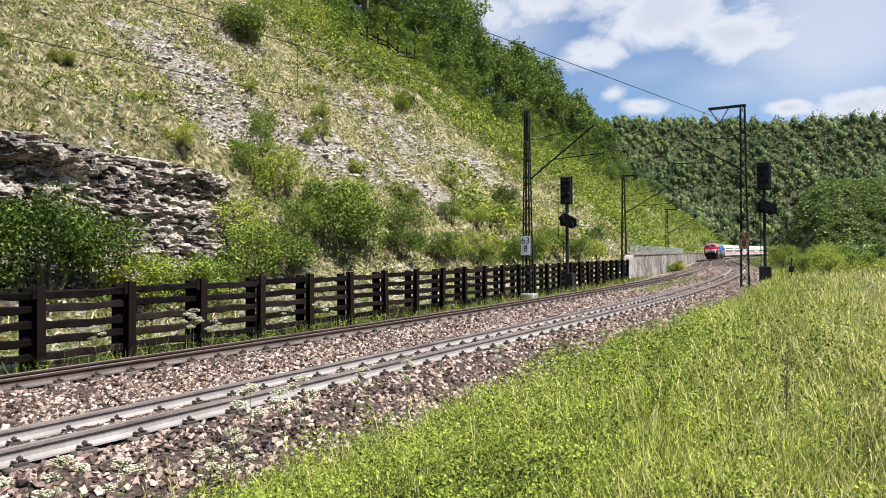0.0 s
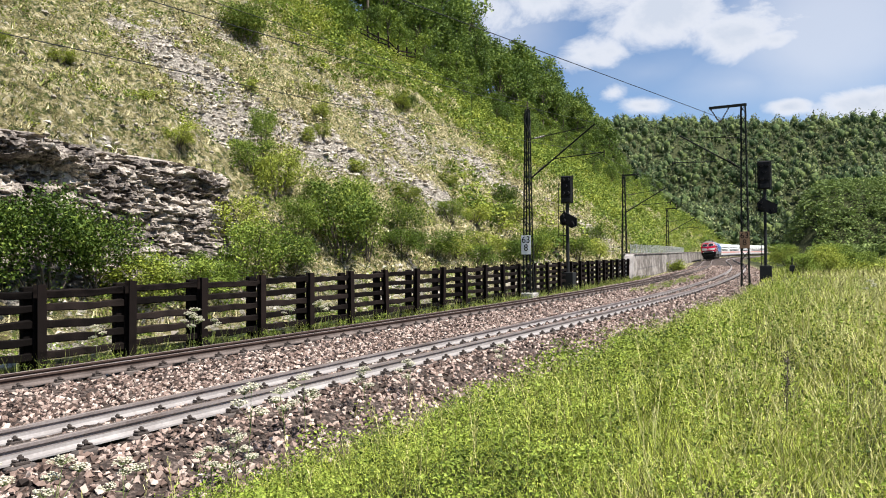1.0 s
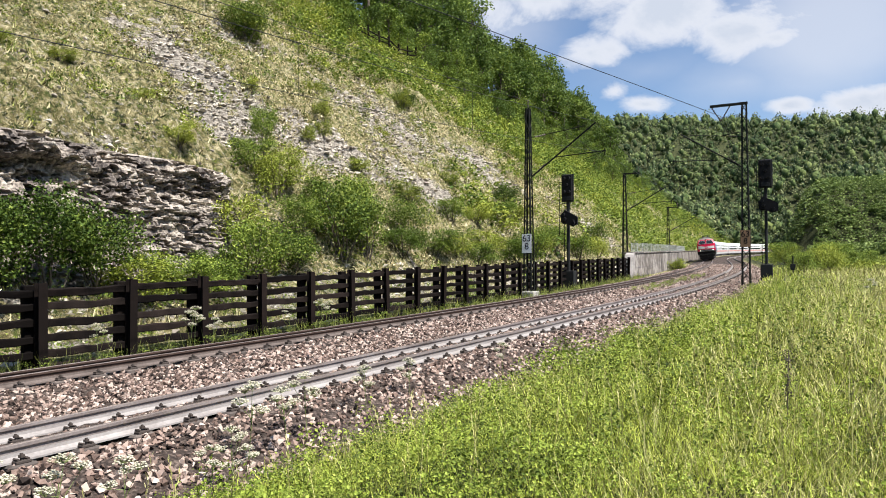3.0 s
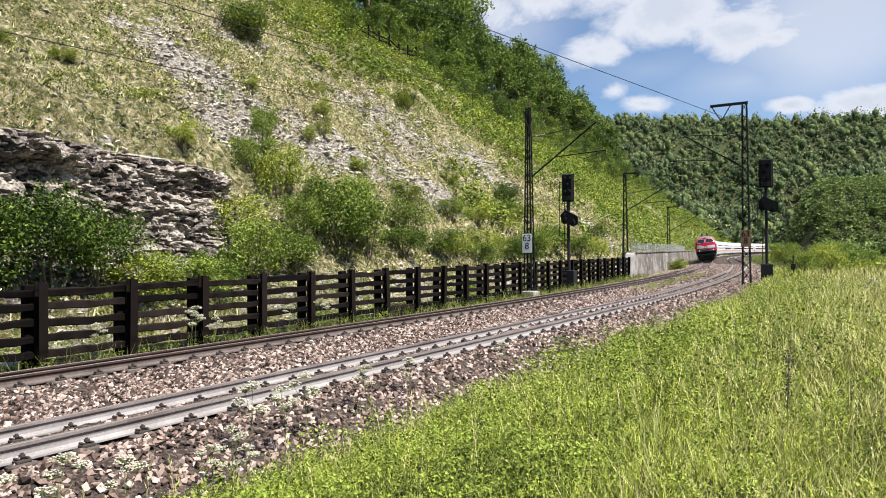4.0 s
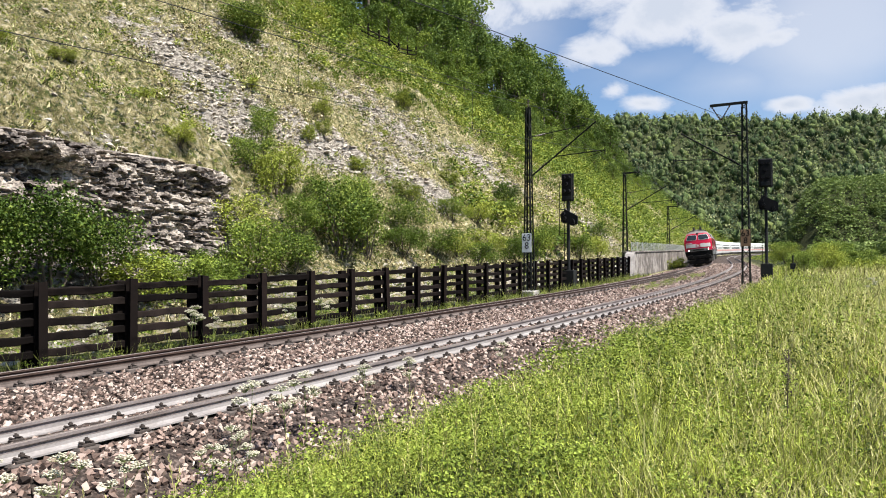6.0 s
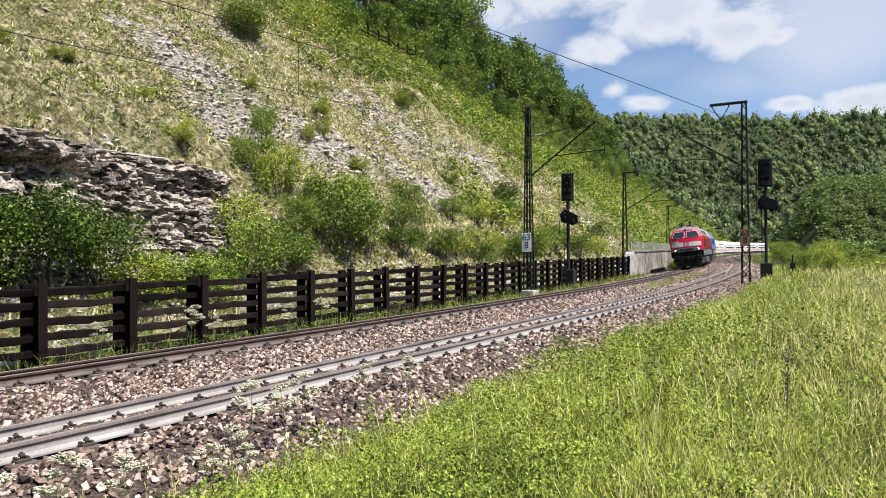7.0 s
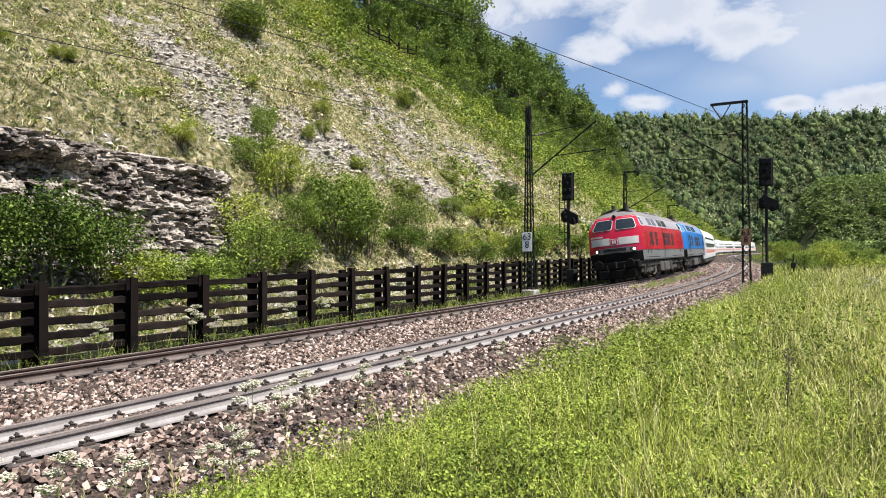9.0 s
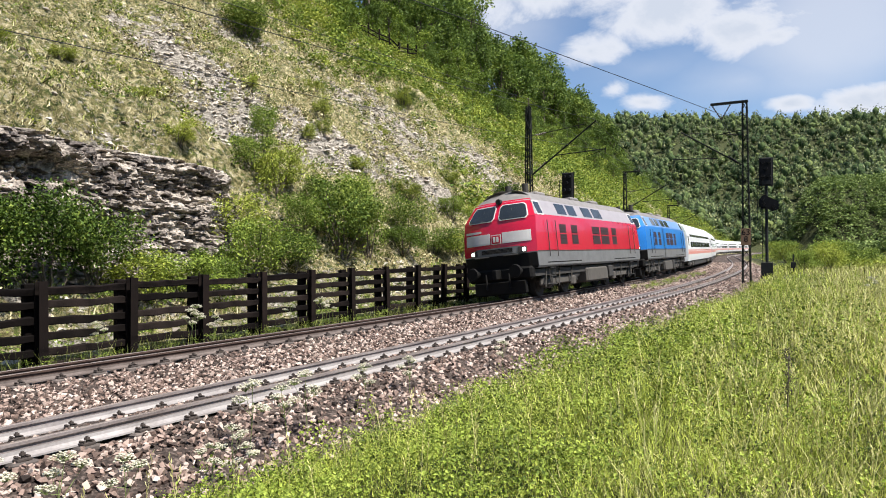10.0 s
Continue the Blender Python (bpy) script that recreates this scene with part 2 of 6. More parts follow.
M["leaf_bush"] = leaf("bush_leaf", (0.01, 0.022, 0.004), (0.075, 0.125, 0.018), (0.38, 0.44, 0.08))
# dark green that stands for the shade deep inside far crowns
M["leaf_core"] = material("inner_crown_shade", [(0.36, (0.02, 0.036, 0.015)), (0.48, (0.055, 0.085, 0.03)), (0.62, (0.14, 0.17, 0.055))], scale=0.04, fine=1.1, detail=3, rough=0.8, spec=0.1, bump=1.0, bump_dist=1.6)
M["leaf_mid"] = leaf("fresh_leaf", (0.02, 0.042, 0.006), (0.125, 0.185, 0.027), (0.4, 0.47, 0.085))
M["leaf_yellow"] = leaf("sunny_leaf", (0.05, 0.07, 0.01), (0.25, 0.295, 0.042), (0.55, 0.58, 0.11))
M["leaf_tree"] = leaf("tree_leaf", (0.015, 0.032, 0.008), (0.095, 0.15, 0.03), (0.3, 0.37, 0.075), 0.24)
# greens greyed towards blue, so distance haze sits in the leaf colour
M["leaf_far"] = material("far_leaf_haze", [(0.3, (0.024, 0.04, 0.022)), (0.47, (0.088, 0.12, 0.06)), (0.66, (0.31, 0.33, 0.15))], scale=0.025, fine=0.5, detail=3, rough=0.7, spec=0.2, bump=0, island=0.3, translucent=0.2)
M["leaf_regrowth"] = leaf("regrowth_leaf", (0.03, 0.05, 0.015), (0.15, 0.21, 0.06), (0.38, 0.45, 0.14))
M["leaf_meadow"] = leaf("meadow_leaf", (0.05, 0.08, 0.012), (0.2, 0.265, 0.035), (0.46, 0.53, 0.1), 0.22, 0.4)
M["leaf_herb"] = leaf("herb_leaf", (0.03, 0.055, 0.01), (0.165, 0.21, 0.033), (0.42, 0.47, 0.1), 0.22, 0.4)
M["grass"] = leaf("meadow_grass", (0.018, 0.03, 0.004), (0.4, 0.45, 0.075), (0.8, 0.82, 0.28), 0.2, 0.55, 0)
M["grass_green"] = leaf("lush_grass", (0.02, 0.036, 0.006), (0.32, 0.37, 0.05), (0.66, 0.72, 0.14), 0.2, 0.55, 0)
M["meadow_straw"] = leaf("meadow_straw", (0.06, 0.055, 0.016), (0.55, 0.51, 0.18), (0.82, 0.76, 0.38), 0.16, 0.55, 0)
M["slope_grass"] = leaf("slope_grass", (0.018, 0.026, 0.005), (0.15, 0.18, 0.035), (0.36, 0.38, 0.11), 0.12, 0.7, 0)
M["straw"] = leaf("dry_grass", (0.03, 0.026, 0.01), (0.36, 0.31, 0.14), (0.8, 0.71, 0.43), 0.1, 0.7, 0)
M["umbel"] = plain("white_umbel", (0.46, 0.43, 0.32), 0.85, var=0.3)
M["stem"] = plain("green_stem", (0.14, 0.18, 0.05), 0.7)


# ---- mesh helpers ----
def part(name, bm, mat, parent=None, label=""):
    """Links a bmesh as one mesh object, under parent if given."""
    me = bpy.data.meshes.new(name)
    bm.to_mesh(me)
    bm.free()
    me.materials.append(mat)
    ob = new(name, me)
    if parent is not None:
        ob.parent = parent
    if label:
        ob["label"] = label
    return ob


def share(name, me, parent, m):
    """Another object on a mesh that is already there."""
    ob = new(name, me)
    ob.parent = parent
    ob.matrix_basis = m
    return ob


def empty(name, m, label, category, group="", kind=""):
    ob = new(name)
    ob.matrix_basis = m
    return tagged(ob, label, category, group, kind)


def box(bm, lo, hi, m=None, bevel=0.0):
    c = [(a + b) / 2 for a, b in zip(lo, hi)]
    d = [b - a for a, b in zip(lo, hi)]
    mat = Matrix.Translation(c) @ Matrix.Diagonal((*d, 1))
    if m is not None:
        mat = m @ mat
    vs = bmesh.ops.create_cube(bm, size=1.0, matrix=mat)["verts"]
    if bevel:
        es = {e for v in vs for e in v.link_edges}
        bmesh.ops.bevel(bm, geom=list(es), offset=bevel, segments=1, affect="EDGES")


def boxed(lo, hi, m=None, bevel=0.0):
    bm = bmesh.new()
    box(bm, lo, hi, m, bevel)
    return bm


def rod(bm, a, b, r, r2=None, n=8):
    """A round or tapered rod from a to b."""
    a, b = Vector(a), Vector(b)
    d = b - a
    mat = Matrix.Translation((a + b) / 2) @ d.to_track_quat("Z", "Y").to_matrix().to_4x4()
    bmesh.ops.create_cone(bm, cap_ends=True, segments=n, radius1=r, radius2=r if r2 is None else r2, depth=d.length, matrix=mat)


def rodded(a, b, r, r2=None, n=8):
    bm = bmesh.new()
    rod(bm, a, b, r, r2, n)
    return bm


def mesh_np(name, verts, faces, mat, smooth=False):
    """An object from an (n, 3) array of corners and an (m, k) array of equal-sided faces."""
    me = bpy.data.meshes.new(name)
    k = faces.shape[1]
    me.vertices.add(len(verts))
    me.vertices.foreach_set("co", np.ascontiguousarray(verts, np.float32).ravel())
    me.loops.add(faces.size)
    me.loops.foreach_set("vertex_index", np.ascontiguousarray(faces, np.int32).ravel())
    me.polygons.add(len(faces))
    me.polygons.foreach_set("loop_start", np.arange(0, faces.size, k, dtype=np.int32))
    me.polygons.foreach_set("use_smooth", np.full(len(faces), smooth))
    me.update(calc_edges=True)
    me.materials.append(mat)
    return me


def scatter(tv, tf, pos, size, yaw, tilt=None, stretch=None):
    """Many copies of a small template, joined: corners (n, 3) and faces (m, k)."""
    n, k = len(pos), len(tv)
    v = np.broadcast_to(tv, (n, k, 3)).copy()
    v *= size[:, None, None]
    if stretch is not None:
        v *= stretch[:, None, :]
    if tilt is not None:
        for ax, a in ((0, tilt[:, 0]), (1, tilt[:, 1])):
            c, s = np.cos(a)[:, None], np.sin(a)[:, None]
            i, j = ((1, 2), (2, 0))[ax]
            p, q = v[:, :, i].copy(), v[:, :, j].copy()
            v[:, :, i], v[:, :, j] = p * c - q * s, p * s + q * c
    c, s = np.cos(yaw)[:, None], np.sin(yaw)[:, None]
    p, q = v[:, :, 0].copy(), v[:, :, 1].copy()
    v[:, :, 0], v[:, :, 1] = p * c - q * s, p * s + q * c
    v += pos[:, None, :]
    f = tf[None] + (np.arange(n) * k)[:, None, None]
    return v.reshape(-1, 3), f.reshape(-1, tf.shape[1])


# ---- the line: a curve round the foot of the hill, climbing ----
GRADE, CANT, TRACK_GAP, GAUGE = 0.0178, 0.108, 4.13, 1.50
BED = ((-7.3, -6.6, -5.6, -5.0, -3.3, -2.6, -1.9, -0.85, 0.8, 1.35, 2.1, 2.9), (-0.78, -0.45, -0.31, -0.29, -0.15, -0.23, -0.28, -0.29, -0.14, -0.16, -0.42, -0.8))
KNOTS = (-10, 0, 20, 40, 60, 80, 110, 150, 200, 300)
CURVE = (-0.0032, -0.0032, -0.0012, -0.0032, -0.0021, -0.0017, -0.0011, 0.0010, 0.0016, 0.0016)
S_ = np.arange(-90, 520, 0.5)
T_ = np.cumsum(np.interp(S_, KNOTS, CURVE)) * 0.5
I0 = int(np.argmin(abs(S_)))
T_ = T_ - T_[I0] + 0.6109
X_ = np.cumsum(np.sin(T_)) * 0.5
Y_ = np.cumsum(np.cos(T_)) * 0.5
X_, Y_ = X_ - X_[I0] - 9.4964, Y_ - Y_[I0]


def along(s, lat=0.0, z=0.0):
    """World place at s metres along the line, lat metres to its right, z above the near track."""
    x, y, t = np.interp(s, S_, X_), np.interp(s, S_, Y_), np.interp(s, S_, T_)
    return np.stack([x + lat * np.cos(t), y - lat * np.sin(t), z + GRADE * np.asarray(s) + 0 * x], -1)


def heading(s):
    return float(np.interp(s, S_, T_))


def at_line(s, lat, z, turn=0.0):
    """A pose whose +y runs along the line (away from the camera) and whose +x points to its right."""
    return Matrix.Translation(along(s, lat, z)) @ Matrix.Rotation(-heading(s) + turn, 4, "Z")


def canted(s, track, lat, z):
    """A place on a track: track is the lateral offset of its centre, lat and z lie in its leaning plane."""
    c, q = math.cos(CANT), math.sin(CANT)
    return along(s, track + lat * c - z * q, lat * q + z * c - 0.0257)


def to_line(x, y):
    """s and lat of places in the plan."""
    x, y = np.ravel(x), np.ravel(y)
    s, lat = np.empty(len(x)), np.empty(len(x))
    cx, cy, cs, ct = X_[::4], Y_[::4], S_[::4], T_[::4]
    for i in range(0, len(x), 20000):
        a, b = x[i:i + 20000], y[i:i + 20000]
        j = ((a[:, None] - cx) ** 2 + (b[:, None] - cy) ** 2).argmin(1)
        dx, dy, t = a - cx[j], b - cy[j], ct[j]
        s[i:i + 20000] = cs[j] + dx * np.sin(t) + dy * np.cos(t)
        lat[i:i + 20000] = dx * np.cos(t) - dy * np.sin(t)
    return s, lat


def fbm(x, y, scale, octaves=4, seed=0):
    """Cheap smooth value noise on arrays."""
    out, amp, tot = np.zeros(np.shape(x)), 1.0, 0.0
    for o in range(octaves):
        u, v = np.asarray(x) / scale * 2 ** o + 17.3 * o + seed, np.asarray(y) / scale * 2 ** o - 9.1 * o + seed * 1.7
        iu, iv = np.floor(u), np.floor(v)
        fu, fv = u - iu, v - iv
        fu, fv = fu * fu * (3 - 2 * fu), fv * fv * (3 - 2 * fv)

        def h(a, b):
            q = np.sin(a * 127.1 + b * 311.7 + seed * 13.7) * 43758.5453
            return q - np.floor(q)
        out += amp * ((h(iu, iv) * (1 - fu) + h(iu + 1, iv) * fu) * (1 - fv) + (h(iu, iv + 1) * (1 - fu) + h(iu + 1, iv + 1) * fu) * fv - 0.5)
        tot += amp
        amp *= 0.5
    return out / tot


def step(x, a, b):
    t = np.clip((np.asarray(x, float) - a) / (b - a), 0, 1)
    return t * t * (3 - 2 * t)


# bare stone on the slope: s, distance left of the line, half-lengths, strength
BARE = [(16, 14.6, 10, 2.2, 1.0), (31, 26, 3.8, 7, 0.95), (28.5, 20.5, 3.4, 2.2, 0.85), (37, 19.5, 6.5, 3.0, 1.0), (46, 18.5, 4.5, 2.4, 1.0), (53, 26, 9, 6, 0.75),
        (66, 23, 6, 3.5, 0.8), (81, 15, 6, 3, 1.2), (17, 20.5, 4, 1.6, 0.7), (42, 33, 5, 3, 0.6)]


def bareness(s, lat):
    out = np.zeros(np.shape(s))
    for a, d, ra, rd, k in BARE:
        u = (s - a) / ra
        v = (-lat - d) / rd
        out = np.maximum(out, k * np.clip(1.25 - np.sqrt(u * u + v * v), 0, 1))
    foot = step(-lat, 8.2, 9.5) * (1 - step(-lat, 11, 13)) * 0.42
    return np.maximum(out, foot)


def far_hill(x, y):
    """Wooded hills that close the valley, and a lower cleared spur on their right."""
    r = np.hypot(x, y)
    a = np.degrees(np.arctan2(x, y))
    top = 180 * np.cos(np.radians(np.clip(a, -50, 50))) + 4 * np.sin(a * 0.16 + 1.0) + 9 * fbm(a, r * 0.01, 9, 3, 5)
    main = -45 + (top + 45) * step(r, 330, 900) ** 0.8
    spur = (-30 + 64 * step(a, 23.5, 29.5) * (1 - step(a, 75, 110))) * step(r, 190, 330) - 60 * step(r, 0, 1) * (1 - step(r, 150, 240))
    return np.maximum(main, spur) - 60 * (1 - step(r, 150, 300))


def height(x, y, s=None, lat=None):
    """Height of the ground."""
    if s is None:
        s, lat = to_line(x, y)
    d = -lat
    g = np.full(np.shape(d), -0.62)
    # hill on the left
    rise = 0.84 * np.clip(d - 10.0, 0, 62) + 0.42 * np.clip(d - 72, 0, 200)
    # a steep outcrop near the foot of the slope
    crag = step(s, 2, 8) * (1 - step(s, 23, 27.5))
    rise = rise + crag * (1.7 * step(d, 14.9, 17.4) * (1 - step(d, 17.4, 24)) - 0.9 * step(d, 11.0, 13.2) * (1 - step(d, 14.8, 16.2)))
    calm = 1 - 0.85 * crag * step(d, 11, 13) * (1 - step(d, 17, 19))
    rough = fbm(s, d, 9, 5, 2) * 3.6 * step(d, 10, 20) * calm + fbm(s, d, 2.2, 3, 4) * 1.35 * step(d, 9, 13) + np.abs(fbm(s, d, 0.8, 3, 14)) * 1.35 * step(d, 10, 13) * (1 - 0.6 * step(s, 90, 140))
    ledge = bareness(s, lat)
    zz = rise + rough
    strata = (np.floor(zz / 0.7) + step((zz / 0.7) % 1.0, 0.55, 1.0)) * 0.7
    zz = zz + (strata - zz) * np.clip(ledge, 0, 1) * 0.85 * step(d, 11, 14)
    beds = zz + fbm(s, d, 1.2, 4, 15) * 0.75
    zz = zz + (np.floor(beds / 0.26) * 0.26 - beds) * np.clip(ledge * 1.5, 0, 1) * step(d, 11, 14)
    g = np.where(d > 10, g + zz, g)
    g += 0.12 * step(d, 7, 8.5) + fbm(s, d, 1.5, 3, 1) * 0.25 * step(d, 8.4, 10)
    # meadow on the right, then the slope into the valley
    up = step(lat, 2.6, 6.5) * (0.62 - 0.5 * step(s, 12, 50))
    m = 0.28 * step(lat, 1.9, 3.2) + up + fbm(s, lat, 3.0, 3, 7) * 0.22 * step(lat, 2.8, 5) + fbm(s, lat, 1.1, 2, 17) * 0.2 * step(lat, 2.8, 4)
    m -= 0.6 * np.clip(lat - 17 - 0.12 * np.clip(s - 40, 0, 400), 0, 90)
    g = np.where(lat > 1.9, g + m, g)
    g = g + GRADE * np.clip(s, -90, 520)
    far = far_hill(x, y)
    fade = step(np.hypot(x, y), 260, 420)
    near = g * (1 - fade) + np.minimum(g, far + 30) * fade
    return np.where(d > 10, np.maximum(near * (1 - step(s, 430, 600)) - 40 * step(s, 430, 600), far), np.maximum(near, far))


def build_ground():
    ang = np.radians(np.concatenate([np.arange(-180, -42, 2.5), np.arange(-42, 40, 0.22), np.arange(40, 180, 2.5)]))
    rad = np.concatenate([[0.0], np.geomspace(1.2, 4, 14), np.geomspace(4.12, 9, 60), np.geomspace(9.1, 130, 330), np.geomspace(133, 1100, 80), np.geomspace(1200, 4800, 8)])
    A, R = np.meshgrid(ang, rad)
    x, y = R * np.sin(A) + 0.013, R * np.cos(A) - 0.017
    s, lat = to_line(x, y)
    z = height(x.ravel(), y.ravel(), s, lat)
    v = np.stack([x.ravel(), y.ravel(), z], -1)
    na, nr = len(ang), len(rad)
    i = np.arange((nr - 1) * na).reshape(nr - 1, na)
    j = np.roll(i, -1, 1)
    f = np.stack([i, j, j + na, i + na], -1).reshape(-1, 4)[:, ::-1]
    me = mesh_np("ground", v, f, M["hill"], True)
    b = me.attributes.new("bare", "FLOAT", "POINT")
    bare = bareness(s, lat)
    b.data.foreach_set("value", np.where(lat > 2, -1.5, bare - 0.25 * step(-lat, 60, 75)).astype(np.float32))
    # the meadow gets the full dark floor too, as painted shade under its grass
    w = me.attributes.new("wood_meadow_shade", "FLOAT", "POINT")
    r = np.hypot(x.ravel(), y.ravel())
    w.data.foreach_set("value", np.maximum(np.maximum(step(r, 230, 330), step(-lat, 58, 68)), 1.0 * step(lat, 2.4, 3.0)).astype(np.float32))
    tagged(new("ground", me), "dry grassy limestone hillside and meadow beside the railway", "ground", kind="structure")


build_ground()


# ---- track bed ----
def build_ballast():
    lats = np.concatenate([np.arange(-7.3, 2.9, 0.17), [2.9]])
    ss = np.concatenate([np.arange(-60, 0, 1.0), np.arange(0, 60, 0.18), np.arange(60, 470, 1.0)])
    Sg, Lg = np.meshgrid(ss, lats, indexing="ij")
    zg = np.interp(Lg, *BED)
    zg = zg + fbm(Sg, Lg, 0.22, 2, 3) * 0.05 + fbm(Sg, Lg, 2.0, 2, 6) * 0.05
    v = along(Sg.ravel(), Lg.ravel(), zg.ravel())
    n, k = len(ss), len(lats)
    i = np.arange(n * k).reshape(n, k)
    f = np.stack([i[:-1, :-1], i[:-1, 1:], i[1:, 1:], i[1:, :-1]], -1).reshape(-1, 4)
    tagged(new("track_bed", mesh_np("track_bed", v, f, M["ballast"], True)), "reddish grey crushed stone ballast bed of two tracks, darkened as shade between stones", "track bed", kind="structure")


build_ballast()
RAIL_SECTION = [(-0.075, -0.172), (0.075, -0.172), (0.075, -0.160), (0.02, -0.14), (0.009, -0.125), (0.009, -0.055), (0.034, -0.04), (0.036, -0.008), (-0.036, -0.008), (-0.034, -0.04),
                (-0.009, -0.055), (-0.009, -0.125), (-0.02, -0.14), (-0.075, -0.160)]
FOOT_SECTION = [(-0.078, -0.175), (0.078, -0.175), (0.078, -0.156), (0.026, -0.137), (0.0115, -0.122), (0.0115, -0.088), (-0.0115, -0.088), (-0.0115, -0.122), (-0.026, -0.137), (-0.078, -0.156)]
HEAD_SECTION = [(-0.0362, -0.010), (0.0362, -0.010), (0.034, -0.003), (0.022, 0.0), (-0.022, 0.0), (-0.034, -0.003)]


def swept(name, track, lat, section, mat, parent, s0=-60, s1=470):
    ss = np.concatenate([np.arange(s0, 80, 1.0), np.arange(80, s1, 3.0)])
    k = len(section)
    v = np.concatenate([[canted(s, track, lat + a, b) for a, b in section] for s in ss])
    n = len(ss)
    i = np.arange(n * k).reshape(n, k)
    f = np.stack([i[:-1], np.roll(i, -1, 1)[:-1], np.roll(i, -1, 1)[1:], i[1:]], -1).reshape(-1, 4)
    ob = new(name, mesh_np(name, v, f, mat))
    ob.parent = parent
    return ob


def clip_mesh():
    bm = bmesh.new()
    for sx in (-1, 1):
        box(bm, (sx * 0.125 - 0.05, -0.07, -0.18), (sx * 0.125 + 0.05, 0.07, -0.15), bevel=0.006)
        rod(bm, (sx * 0.125, 0.0, -0.155), (sx * 0.125, 0.0, -0.085), 0.017, n=6)
        rod(bm, (sx * 0.125, 0.0, -0.125), (sx * 0.125, 0.0, -0.1), 0.032, n=6)
        for e in (-0.045, 0.045):
            rod(bm, (sx * 0.165, e, -0.14), (sx * 0.07, e, -0.135), 0.014, n=5)
    me = bpy.data.meshes.new("rail_clip")
    bm.to_mesh(me)
    bm.free()
    me.materials.append(M["clip"])
    return me


def build_tracks():
    clips = clip_mesh()
    bm = boxed((-0.94, -0.13, -0.36), (0.94, 0.13, -0.18), bevel=0.02)
    sl = bpy.data.meshes.new("sleeper")
    bm.to_mesh(sl)
    bm.free()
    sl.materials.append(M["sleeper"])
    for name, c in (("railway_track", 0.0), ("railway_track", -TRACK_GAP)):
        e = empty(name, Matrix(), "rusty steel railway track on ballast with bolted rail clips", "railway track", "tracks", "structure")
        for side in (-GAUGE / 2, GAUGE / 2):
            r = swept("rail", c, side, RAIL_SECTION, M["rail_dusty"] if c == 0 else M["rail"], e)
            swept("rail_foot", c, side, FOOT_SECTION, M["rail_foot"] if c == 0 else M["rail_foot_brown"], r)["label"] = "dusty rail foot, painted paler where sun reaches below the head" if c == 0 else "brown rail foot"
            swept("rail_head", c, side, HEAD_SECTION, M["rail_head"], r)["label"] = "worn shiny running surface"
        for k in range(110):
            s = 1.0 + 0.62 * k
            x, y, z = canted(s, c, 0, 0)
            lean = Matrix.Translation((x, y, z)) @ Matrix.Rotation(-heading(s), 4, "Z") @ Matrix.Rotation(-CANT, 4, "Y")
            so = share("sleeper", sl, e, lean)
            for side in (-GAUGE / 2, GAUGE / 2):
                share("rail_clip", clips, so, Matrix.Translation((side, 0, 0)))


build_tracks()


# ---- the barrier of old sleepers between steel posts ----
def build_fence():
    fence = empty("rockfall_fence", Matrix(), "dark tarred timber rockfall barrier between rusty steel posts", "fence")
    rng = random.Random(4)
    bm = bmesh.new()      # rolled H-section post, 1.9 m
    box(bm, (-0.10, -0.095, 0), (-0.085, 0.095, 2.3))
    box(bm, (0.085, -0.095, 0), (0.10, 0.095, 2.3))
    box(bm, (-0.085, -0.006, 0), (0.085, 0.006, 2.3))
    post = bpy.data.meshes.new("post")
    bm.to_mesh(post)
    bm.free()
    post.materials.append(M["post"])
    bm = boxed((-0.09, -0.13, 0), (0.09, 0.13, 2.25), bevel=0.02)
    back = bpy.data.meshes.new("back_post")
    bm.to_mesh(back)
    bm.free()
    back.materials.append(M["timber"])
    planks = []
    for k in range(5):
        bm = bmesh.new()
        n = 9
        ring = []
        for i in range(n):
            y = -1.12 + 2.24 * i / (n - 1)
            dx, dz = rng.uniform(-.012, .012), rng.uniform(-.016, .016)
            w, h = 0.075 + rng.uniform(-.006, .006), 0.082 + rng.uniform(-.012, .012)
            ring.append([bm.verts.new((dx + a * w, y, dz + b * h)) for a, b in ((-1, -.8), (-.8, -1), (.8, -1), (1, -.8), (1, .8), (.8, 1), (-.8, 1), (-1, .8))])
        for a, b in zip(ring, ring[1:]):
            for q in range(8):
                bm.faces.new((a[q], a[(q + 1) % 8], b[(q + 1) % 8], b[q]))
        bm.faces.new(ring[0])
        bm.faces.new(ring[-1][::-1])
        bmesh.ops.recalc_face_normals(bm, faces=bm.faces[:])
        me = bpy.data.meshes.new("timber")
        bm.to_mesh(me)
        bm.free()
        me.materials.append(M["timber"])
        planks.append(me)
    for i in range(-4, 26):
        s = 12.65 + 2.1 * i
        lat = -7.45 - 0.55 * float(step(s, 12, 40))
        lean = pose(0, 0, 0, rng.uniform(-1.2, 1.2), rng.uniform(-1.4, 1.4), 0)
        m = at_line(s, lat, -0.98) @ lean
        share("post", post, fence, m @ Matrix.Translation((0.12, 0, 0)))
        share("back_post", back, fence, m @ Matrix.Translation((-0.2, -0.1, 0)))
        if i == 25:
            break
        for k in range(6):
            sm = s + 1.05
            z = -0.56 + 0.335 * k + rng.uniform(-.025, .025)
            mm = at_line(sm, lat - 0.08, z) @ pose(0, 0, 0, rng.uniform(-.7, .7), rng.uniform(-5, 5), rng.uniform(-.6, .6)) @ Matrix.Rotation(math.atan(GRADE), 4, "X")
            share("timber", planks[rng.randrange(5)], fence, mm)


build_fence()


